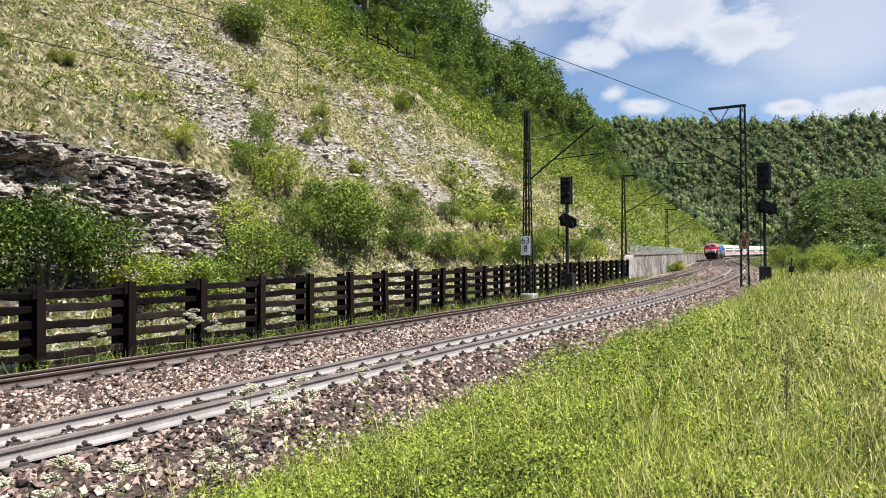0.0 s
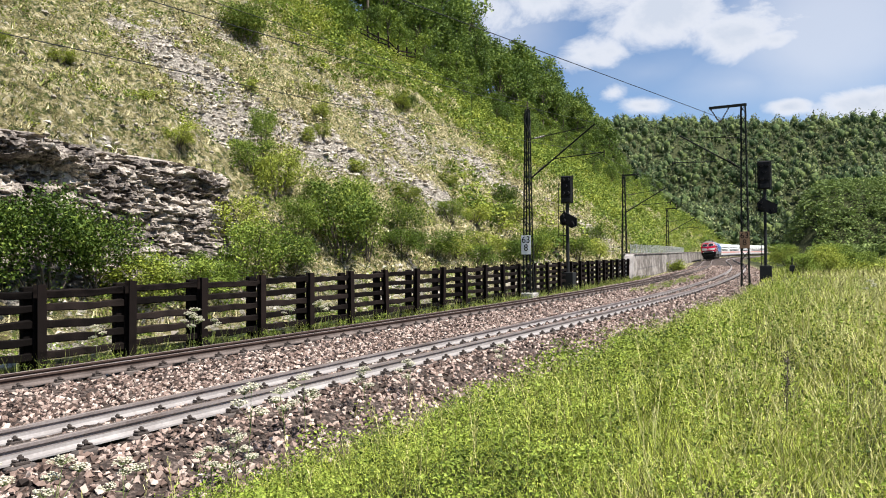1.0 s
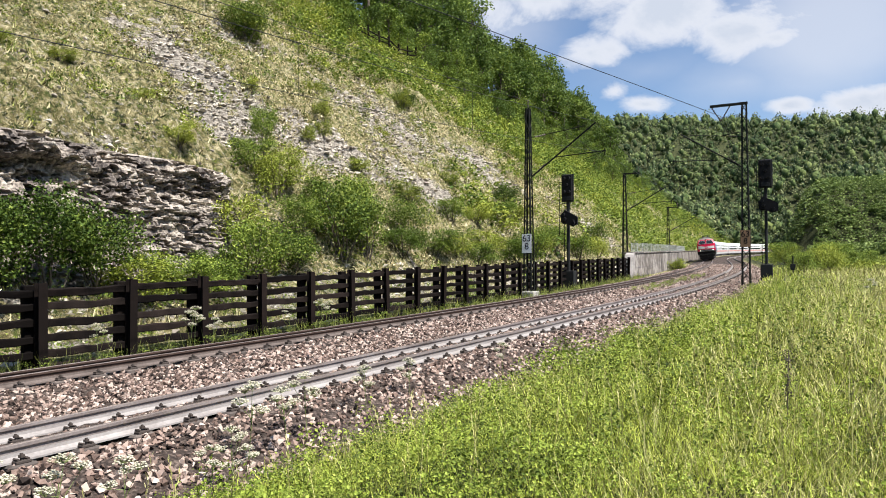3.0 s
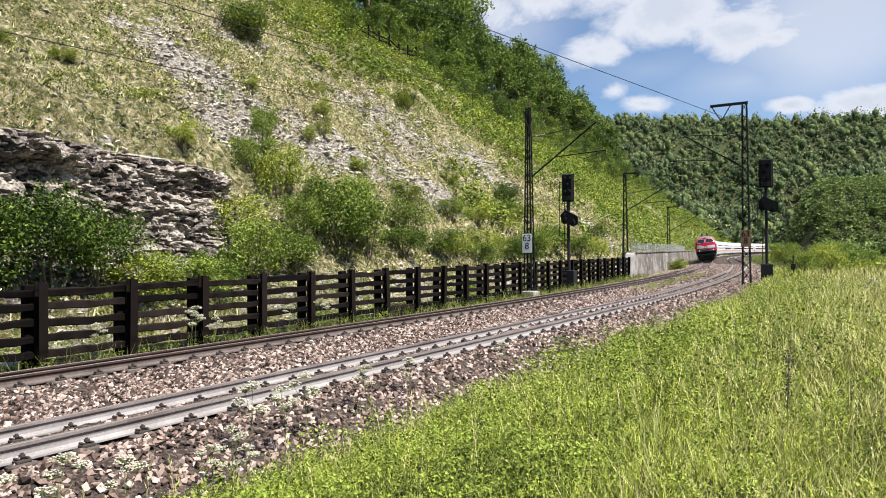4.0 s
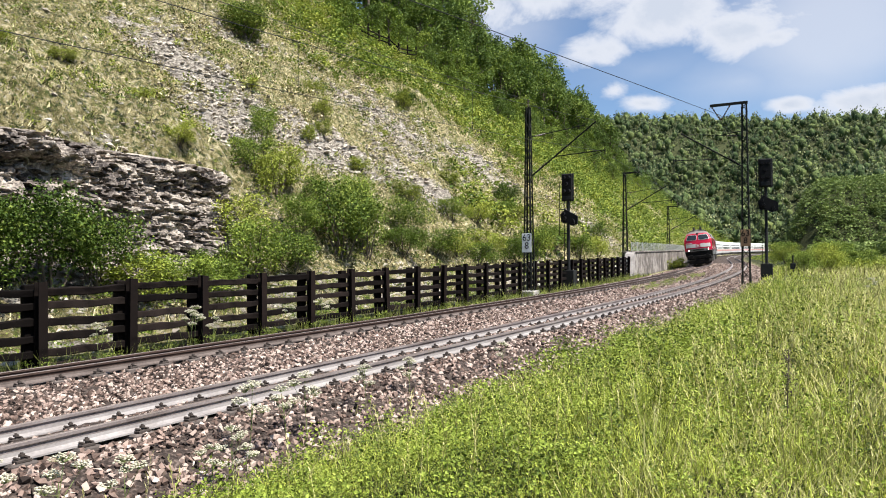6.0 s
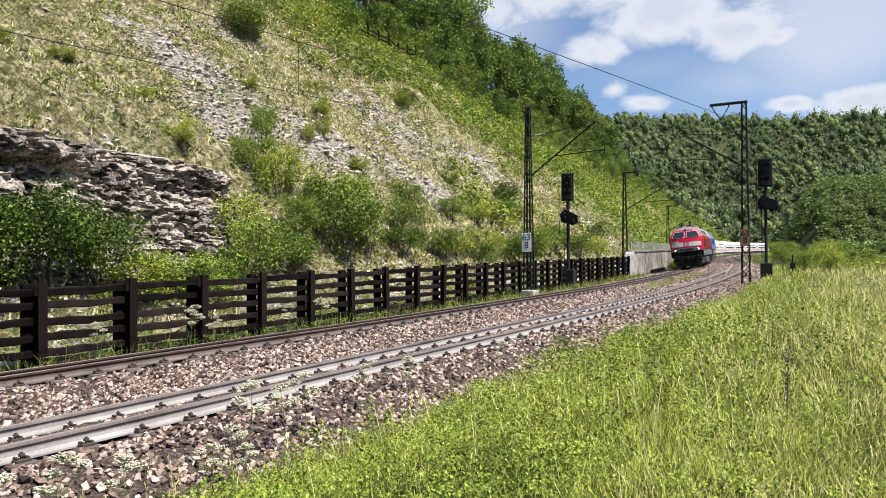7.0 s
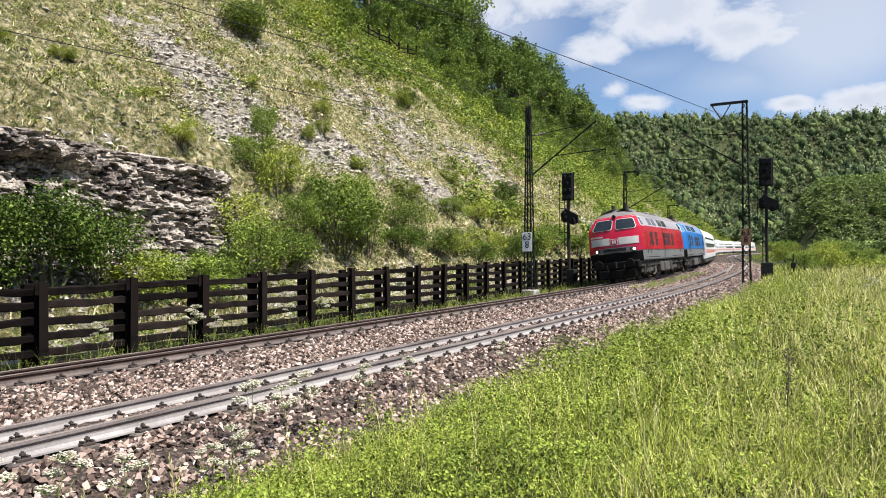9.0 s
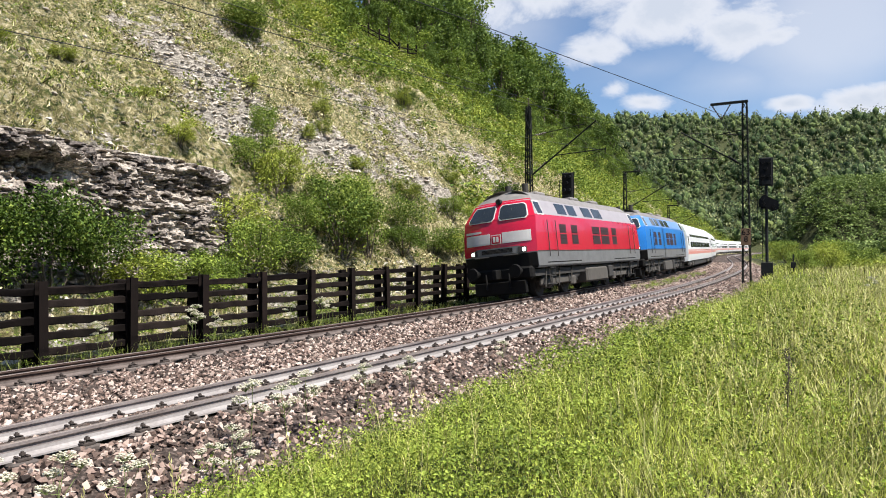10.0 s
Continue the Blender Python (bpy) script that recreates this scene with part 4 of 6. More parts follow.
def build_loco(label, paint, band, stripes):
    ob = new("locomotive")
    tagged(ob, label, "locomotive", "train")
    flat = lambda z: loco_front(z)
    A = (LOCO, flat, flat, LOCO_LEN, 0.26)
    part("skirt", capped(*A, 0, 2, bottom=True), M["loco_grey"], ob, "grey lower body")
    body = part("body", capped(*A, 2, 5), paint, ob)
    part("upper_body", capped(*A, 5, 6), band, ob)
    roof = part("roof", capped(*A, 6, 10, top=True), M["roof"], ob, "grey curved roof")
    # nose, at both ends
    for end in (0, 1):
        def nose(bm):
            if end:
                bmesh.ops.rotate(bm, verts=bm.verts[:], cent=(0, LOCO_LEN / 2, 0), matrix=Matrix.Rotation(math.pi, 3, "Z"))
            return bm
        part("nose_upper", nose(front_plate(-0.99, 0.99, 3.05, 3.78, 0.012, 0.03, 10)), paint, body)
        for a, b in ((-0.85, -0.06), (0.06, 0.85)):
            fr = part("windscreen_frame", nose(front_plate(a, b, 3.0, 3.62, 0.035, 0.05, 8, 0.06)), M["trim"], body, "white windscreen surround")
            part("windscreen", nose(front_plate(a + 0.022, b - 0.022, 3.028, 3.592, 0.045, 0.05, 8, 0.058)), M["glass"], fr)
            if stripes:
                part("front_stripe", nose(front_plate(a - 0.04 if a < 0 else 0.17, b + 0.04 if b > 0 else -0.17, 2.13, 2.54, 0.012, 0.03, 8)), M["trim"], body, "pale grey stripe")
        part("number_bar", nose(front_plate(-0.9, -0.42, 2.6, 2.68, 0.01, 0.02, 4)), M["trim"], body, "small pale number bar")
        badge = part("badge", nose(front_plate(-0.135, 0.135, 2.12, 2.48, 0.02, 0.03, 3)), M["trim"], body, "red badge with a pale frame")
        part("badge_field", nose(front_plate(-0.118, 0.118, 2.145, 2.455, 0.024, 0.03, 3)), paint, badge)
        for u in (-0.075, 0.015):
            part("badge_bar", nose(front_plate(u, u + 0.06, 2.2, 2.4, 0.028, 0.03, 2)), M["trim"], badge)
        part("nose_lower", nose(front_plate(-0.99, 0.99, 1.11, 1.68, 0.012, 0.03, 10)), M["shaded_black"], body, "black lower nose")
        surround = part("grille_surround", nose(front_plate(-0.62, 0.62, 1.72, 1.98, 0.018, 0.03, 8, 0.03)), M["loco_grey"], body, "grey grille surround")
        part("front_grille", nose(front_plate(-0.42, 0.42, 1.77, 1.93, 0.024, 0.03, 6)), M["shaded_black"], surround)
        for k in range(3):
            part("grille_bar", nose(front_plate(-0.4, 0.4, 1.79 + 0.045 * k, 1.805 + 0.045 * k, 0.032, 0.02, 6)), M["under_light"], surround)
        for u in (-0.72, 0.6):
            part("lamp_housing", nose(front_plate(u - 0.04, u + 0.17, 1.72, 1.94, 0.03, 0.06, 3, 0.02)), M["under"], body)
            part("headlight", nose(front_plate(u + (0.0 if u < 0 else 0.08), u + (0.07 if u < 0 else 0.15), 1.765, 1.885, 0.055, 0.05, 3, 0.015)), M["lamp"] if not end else M["coach_red"], body, "lit headlight" if not end else "tail lamp")
        bm = bmesh.new()
        rod(bm, (0, 0.68, 3.76), (0, 0.52, 3.76), 0.11, n=12)
        part("top_lamp", nose(bm), M["darkgrey"], roof)
        part("buffer_beam", nose(boxed((-1.32, 0.0, 0.72), (1.32, 0.4, 1.2), bevel=0.08)), M["shaded_black"], ob, "black buffer beam")
        part("snow_plough", nose(boxed((-1.08, -0.02, 0.2), (1.08, 0.14, 0.72), bevel=0.05)), M["shaded_black"], ob)
        for x in (-0.875, 0.875):
            bm = bmesh.new()
            rod(bm, (x, 0, 1.05), (x, -0.42, 1.05), 0.11, n=12)
            rod(bm, (x, -0.42, 1.05), (x, -0.5, 1.05), 0.25, 0.23, n=18)
            part("buffer", nose(bm), M["shaded_black"], ob)
        part("coupling", nose(boxed((-0.08, -0.4, 0.8), (0.08, 0.05, 1.15), bevel=0.02)), M["shaded_black"], ob)
        for x in (-0.5, 0.45):
            part("brake_hose", nose(rodded((x, -0.1, 1.0), (x + 0.05, -0.2, 0.45), 0.035)), M["shaded_black"], ob)
        for x in (-0.6, 0.6):
            part("handrail", nose(rodded((x - 0.3, -0.1, 1.66), (x + 0.3, -0.1, 1.66), 0.018, n=6)), M["under_light"], ob)
        for x in (-0.75, 0.75):
            part("wiper", nose(rodded((x, 0.24, 3.02), (x * 0.75, 0.44, 3.42), 0.012, n=5)), M["under"], body)
    # sides
    for sx in (1, -1):
        part("lower_line", side_plate(LOCO, 0.3, LOCO_LEN - 0.3, 1.7, 1.74, sx, 0.006), M["under"], body)
        for a, b in ((2.75, 3.5), (4.1, 4.85), (6.8, 7.85), (8.05, 9.25), (9.75, 10.5)):
            g = part("side_grille", side_plate(LOCO, a, b, 1.98, 2.78, sx, 0.006, 0.02), M["vent"], body, "dark side grille")
            for k in range(5):
                part("louvre", side_plate(LOCO, a + 0.04, b - 0.04, 2.05 + 0.14 * k, 2.1 + 0.14 * k, sx, 0.014, 0.02), M["vent"], g)
        for a, b in ((2.95, 4.0), (4.25, 5.25), (6.1, 7.3), (7.55, 8.8)):
            part("upper_window", side_plate(LOCO, a, b, 3.2, 3.66, sx, 0.008, 0.02, 0.25), M["glass"], body)
        for a in (0.72, LOCO_LEN - 1.3):
            f = part("cab_window_frame", side_plate(LOCO, a, a + 0.62, 3.1, 3.68, sx, 0.012, 0.03, 0.2), M["trim"], body)
            part("cab_window", side_plate(LOCO, a + 0.06, a + 0.56, 3.15, 3.63, sx, 0.02, 0.03, 0.2), M["glass"], f)
        for a in (1.4, 12.6):
            d = part("cab_door", side_plate(LOCO, a, a + 0.75, 1.76, 3.06, sx, 0.008, 0.02), paint, body, "narrow cab door")
            for y in (a - 0.05, a + 0.8):
                part("grab_rail", rodded((sx * 1.58, y, 1.5), (sx * 1.58, y, 2.9), 0.016, n=6), M["under"], d)
            for k in range(3):
                part("step", boxed((sx * 1.35 - 0.12, a + 0.1, 0.42 + 0.32 * k), (sx * 1.35 + 0.12, a + 0.65, 0.45 + 0.32 * k)), M["under"], ob)
            for y in (a + 0.1, a + 0.65):
                part("step_hanger", rodded((sx * 1.42, y, 0.42), (sx * 1.42, y, 1.2), 0.018, n=5), M["under"], ob)
        for y in (3.15, 11.75):
            # no hole here: a dark plate paints the shaded gap above the bogie
            part("bogie_opening", side_plate(LOCO, y - 1.9, y + 1.9, 1.1, 1.3, sx, 0.01, 0.02), M["shaded_black"], ob)
            for d in (-1.4, 0.0, 1.4):
                part("sand_pipe", rodded((sx * 1.3, y + d - 0.5, 0.35), (sx * 1.34, y + d - 0.35, 1.1), 0.025, n=5), M["under_light"], ob)
        for y in (5.0, 9.9):
            part("air_tank", rodded((sx * 1.05, y - 0.5, 0.75), (sx * 1.05, y + 0.35, 0.75), 0.2, n=12), M["under"], ob)
        part("fuel_tank", boxed((min(sx * 0.5, sx * 1.4), 5.9, 0.32), (max(sx * 0.5, sx * 1.4), 8.9, 0.98), bevel=0.08), M["under_light"], ob)
        part("battery_box", boxed((min(sx * 0.6, sx * 1.42), 9.05, 0.45), (max(sx * 0.6, sx * 1.42), 9.7, 0.98), bevel=0.03), M["under"], ob)
    part("underframe", boxed((-1.3, 0.35, 0.8), (1.3, LOCO_LEN - 0.35, 1.05)), M["under"], ob)
    for y, w in ((3.6, 0.55), (7.6, 0.6), (10.5, 0.6)):
        part("roof_hatch", boxed((-w, y - 0.5, 4.1), (w, y + 0.5, 4.29), bevel=0.06), M["roof"], roof)
    for x in (-0.38, 0.38):
        part("exhaust", rodded((x, 2.4, 4.1), (x, 2.4, 4.56), 0.13, n=12), M["under"], roof)
    wheels = []
    for y in (3.15, 11.75):
        bogie(ob, y, 2.8)
        for d in (-1.4, 1.4):
            wheels.append(wheelset(ob, y + d))
    return ob, wheels


COACH = [(0.75, 1.30), (0.95, 1.36), (1.55, 1.41), (1.8, 1.41), (2.6, 1.41), (3.05, 1.38), (3.45, 1.24), (3.75, 0.98), (3.95, 0.6), (4.05, 0.15)]
COACH_LEN = 25.9


def build_coach(label, compartments):
    ob = new("passenger_coach")
    tagged(ob, label, "railway coach", "train")
    flat = lambda z: 0.05
    A = (COACH, flat, flat, COACH_LEN, 0.12)
    body = part("body", capped(*A, 0, 5, bottom=True), M["coach_white"], ob)
    part("roof", capped(*A, 5, 9, top=True), M["coach_roof"], ob, "pale grey rounded roof")
    for sx in (1, -1):
        part("stripe", side_plate(COACH, 0.3, COACH_LEN - 0.3, 1.28, 1.66, sx, 0.006), M["coach_red"], body, "red stripe")
        for y in (0.75, COACH_LEN - 1.55):
            part("door", side_plate(COACH, y, y + 0.8, 0.95, 2.9, sx, 0.009), M["coach_white"], body)
            part("door_pane", side_plate(COACH, y + 0.18, y + 0.62, 2.0, 2.75, sx, 0.014), M["glass"], body)
        n = compartments
        pitch = (COACH_LEN - 5.0) / n
        for k in range(n):
            y = 2.6 + pitch * k
            part("window", side_plate(COACH, y, y + pitch - 0.16, 1.86, 2.92, sx, 0.009), M["glass"], body, "dark coach window")
    part("skirt_box", boxed((-1.2, 6.5, 0.3), (1.2, COACH_LEN - 6.5, 0.8), bevel=0.06), M["under"], ob)
    for y in (3.4, COACH_LEN - 3.4):
        bogie(ob, y, 2.5)
    for y in (-0.2, COACH_LEN - 0.15):
        part("gangway", boxed((-0.7, y, 0.95), (0.7, y + 0.35, 3.2), bevel=0.05), M["under"], ob, "black rubber gangway")
    return ob


RED_LOCO, RED_WHEELS = build_loco("bright red diesel locomotive with pale stripes and lit headlights", M["red"], M["band_grey"], True)
BLUE_LOCO, BLUE_WHEELS = build_loco("blue diesel locomotive coupled behind the red one", M["blue"], M["band_blue"], False)
FIRST_COACH = build_coach("white passenger coach with a red stripe and dark windows", 11)
COACHES = [FIRST_COACH] + [copy_thing(FIRST_COACH, Matrix()) for k in range(7)]

SPEED, S_END = 15.33, 27.75     # metres a second; place of the leading nose at the end


def riding(s, inner, wheel_gap):
    """The pose of a vehicle whose nose is at s, on its two pivots."""
    a = Vector(canted(s + inner, -TRACK_GAP, 0, 0))
    b = Vector(canted(s + inner + wheel_gap, -TRACK_GAP, 0, 0))
    d = (b - a).normalized()
    o = a - d * inner
    return Matrix.Translation(o) @ Matrix.Rotation(math.atan2(-d.x, d.y), 4, "Z") @ Matrix.Rotation(math.asin(d.z), 4, "X") @ Matrix.Rotation(-CANT + 0.011, 4, "Y")


def motions():
    ts = [0.25 * k for k in range(41)]
    nose = lambda t: S_END + SPEED * (10.0 - t)
    walk(RED_LOCO, [(t, riding(nose(t), 3.15, 8.6)) for t in ts])
    walk(BLUE_LOCO, [(t, riding(nose(t) + 16.4, 3.15, 8.6)) for t in ts])
    for k, c in enumerate(COACHES):
        walk(c, [(t, riding(nose(t) + 33.0 + 26.4 * k, 3.4, COACH_LEN - 6.8)) for t in ts])
    # each wheelset turns towards the camera as the train rolls
    for wheels in (RED_WHEELS, BLUE_WHEELS):
        for w in wheels:
            at = w.matrix_basis.translation.copy()
            walk(w, [(k / FPS, Matrix.Translation(at) @ Matrix.Rotation(SPEED * k / FPS / 0.5, 4, "X")) for k in range(10 * FPS + 1)])


# ---- rock outcrop ----
def build_outcrop():
    """Layered limestone face: thin beds that jut out unevenly over one another."""
    rng = np.random.default_rng(11)
    ss = np.arange(1.5, 27.5, 0.075)
    hs = np.arange(-0.6, 4.6, 0.042)
    Sg, Hg = np.meshgrid(ss, hs, indexing="ij")
    warp = Hg + fbm(Sg, Hg, 5.0, 3, 21) * 0.9 + fbm(Sg, Hg, 0.9, 4, 23) * 0.95 + 0.05 * Sg
    edges = np.cumsum(rng.uniform(0.04, 0.16, 80)) - 2.0
    layer = np.searchsorted(edges, warp.ravel()).reshape(warp.shape)
    jut = np.zeros(warp.shape)
    for k in range(81):
        # each bed is broken into blocks that stand out or have fallen away
        joints = np.cumsum(rng.uniform(0.09, 0.5, 110))
        shift = fbm(Sg * 0.6, Hg, 0.8, 2, 90) * 0.35
        which = np.searchsorted(joints, (Sg + shift).ravel()).reshape(Sg.shape)
        out = rng.normal(0, 0.11, 112)
        lean = rng.normal(0, 0.4, 112)
        local = Sg - np.concatenate([[0], joints, [40]])[which]
        a = rng.uniform(-0.11, 0.11)
        jut = np.where(layer == k, a + np.clip(out[which] + lean[which] * (local - 0.2), -0.4, 0.36), jut)
    jut += fbm(Sg, Hg, 3.2, 4, 8) * 1.2 + fbm(Sg, Hg * 1.6, 0.35, 3, 9) * 0.3 + fbm(Sg, Hg, 1.1, 3, 19) * 0.8
    crack = fbm(Sg * 1.0, Hg * 1.2, 0.6, 3, 77)
    jut -= 0.3 * (np.abs(crack) < 0.022)
    brow = step(Hg, 3.0, 3.4) * (1 - step(Hg, 3.9, 4.5)) * 0.42 * (0.6 + 2.2 * np.clip(fbm(Sg, 0 * Sg, 4.0, 2, 51), -0.25, 0.4))
    d = 13.3 + 0.52 * Hg - jut - brow + step(Hg, 3.9, 4.6) * 2.0
    ends = 1.3 * step(Sg, 23.6, 26.2) + (1 - step(Sg, 1.5, 5.0))
    top = 1.08 - 0.14 * step(Sg, 14, 27)
    d = d + ends * 2.2
    z = 1.5 + Hg * top
    v = along(Sg.ravel(), -d.ravel(), z.ravel())
    n, k = Sg.shape
    i = np.arange(n * k).reshape(n, k)
    f = np.stack([i[:-1, :-1], i[1:, :-1], i[1:, 1:], i[:-1, 1:]], -1).reshape(-1, 4)
    me = mesh_np("rock_outcrop", v, f, M["crag"])
    tagged(new("rock_outcrop", me), "layered grey limestone outcrop with dark overhanging ledges", "rock", kind="structure")


M["crag"] = material("weathered_limestone", [(0.28, (0.03, 0.024, 0.022)), (0.43, (0.11, 0.092, 0.082)), (0.55, (0.33, 0.285, 0.24)), (0.71, (0.66, 0.595, 0.51))], scale=1.1, detail=12, fine=11, rough=0.95, spec=0.2,
                     bump=0.9, bump_dist=0.12, fine_amount=0.45)
build_outcrop()

# ---- leaves and clumps ----
LEAF = np.array([(0, 0, 0), (0.33, 0.5, 0.1), (0, 1.0, 0), (-0.33, 0.5, 0.1)], float)
LEAF_F = np.array([(0, 1, 2, 3)])
BLADE = np.array([(-0.5, 0, 0), (0.5, 0, 0), (-0.42, 0.10, 0.5), (0.42, 0.10, 0.5), (-0.06, 0.42, 1.0), (0.06, 0.42, 1.0)], float)
BLADE_F = np.array([(0, 1, 3, 2), (2, 3, 5, 4)])
SPIKE = np.array([(-0.5, 0, 0), (0.5, 0, 0), (0.2, 0.3, 1.0), (-0.2, 0.3, 1.0)], float)
SPIKE_F = np.array([(0, 1, 2, 3)])
BLOCK = np.array([(x, y, z) for x in (-0.75, 0.75) for y in (-0.62, 0.62) for z in (-0.55, 0.55)], float)
BLOCK_F = np.array([(0, 1, 3, 2), (4, 6, 7, 5), (0, 4, 5, 1), (2, 3, 7, 6), (0, 2, 6, 4), (1, 5, 7, 3)])
CHIP = np.array([(1, 0, 0.1), (-0.9, 0.2, -0.1), (0.1, 0.85, 0.2), (-0.2, -0.95, 0), (0.15, 0.1, 0.75), (-0.1, 0, -0.7)], float)
CHIP_F = np.array([(0, 2, 4), (2, 1, 4), (1, 3, 4), (3, 0, 4), (2, 0, 5), (1, 2, 5), (3, 1, 5), (0, 3, 5)])


def cloud(rng, n, lobes, size, shell_=0.3):
    """n leaves spread through the outer part of rounded lobes (x, y, z, rx, ry, rz)."""
    lobes = np.array(lobes, float)
    w = lobes[:, 3] * lobes[:, 4] + lobes[:, 5]
    pick = rng.choice(len(lobes), n, p=w / w.sum())
    u = rng.normal(size=(n, 3))
    u /= np.linalg.norm(u, axis=1)[:, None]
    r = 1 - np.abs(rng.normal(0, shell_, n))
    ragged = 1 + 0.3 * np.sin(u[:, 0] * 7 + pick) * np.sin(u[:, 1] * 6 + 2 * pick) + 0.15 * np.sin(u[:, 2] * 11)
    pos = lobes[pick, :3] + u * lobes[pick, 3:] * (np.clip(r, 0.05, 1.2) * ragged)[:, None]
    yaw = rng.uniform(0, 6.283, n)
    tilt = np.stack([rng.normal(-0.35, 0.6, n), rng.normal(0, 0.5, n)], -1)
    return scatter(LEAF, LEAF_F, pos, rng.uniform(0.6, 1.25, n) * size, yaw, tilt)


def random_lobes(rng, w, h, n):
    out = [(0, 0, h * 0.5, w * 0.36, w * 0.36, h * 0.42)]
    for k in range(n):
        a, r = rng.uniform(0, 6.283), rng.uniform(0.15, 0.36) * w
        z = rng.uniform(0.22, 0.85) * h
        q = rng.uniform(0.12, 0.26)
        out.append((math.cos(a) * r, math.sin(a) * r, z, q * w, q * w, q * h * 0.9))
    return out


def bush_parts(seed, mat, w=2.0, h=2.0, leaves=5400, size=0.074, lobes=16):
    rng = np.random.default_rng(seed)
    L = random_lobes(rng, w, h, lobes)
    v, f = cloud(rng, leaves, L, size)
    v[:, 2] = np.maximum(v[:, 2], 0.02)
    foliage = mesh_np("foliage", v, f, mat)
    bm = bmesh.new()
    for k in range(7):
        x, y, z = L[k % len(L)][:3]
        rod(bm, (0.05 * math.cos(k), 0.05 * math.sin(k), -0.3), (x, y, max(z, 0.4)), 0.035, 0.012, n=5)
    stems = bpy.data.meshes.new("stems")
    bm.to_mesh(stems)
    bm.free()
    stems.materials.append(M["bark"])
    return foliage, stems


BUSHES = {"dark": [bush_parts(1, M["leaf_bush"]), bush_parts(2, M["leaf_bush"], 2.2, 1.8)],
          "light": [bush_parts(3, M["leaf_mid"], 2.0, 1.9, 5200, 0.072), bush_parts(4, M["leaf_mid"], 2.3, 1.5, 5200, 0.072)],
          "yellow": [bush_parts(5, M["leaf_yellow"], 1.9, 1.7, 3800, 0.08, 14)]}
BUSH_WORDS = {"dark": "dense dark green bush on the rocky slope", "light": "leafy fresh green bush behind the timber fence", "yellow": "yellowish green shrub growing on dry scree"}


def bush(kind, s, lat, w, h, turn, variant=0):
    """A bush w metres across and h high, rooted on the ground."""
    p = along(s, lat)
    z = float(height(np.array([p[0]]), np.array([p[1]]))[0])
    fol, st = BUSHES[kind][variant % len(BUSHES[kind])]
    ob = empty("bush", Matrix.Translation((p[0], p[1], z - 0.08)) @ Matrix.Rotation(turn, 4, "Z"), BUSH_WORDS[kind], "bush", "bushes on the slope")
    ob.scale = (w / 2.0, w / 2.0, h / 1.9)
    for n, me in (("foliage", fol), ("woody_stem", st)):
        o = new(n, me)
        o.parent = ob
    return ob


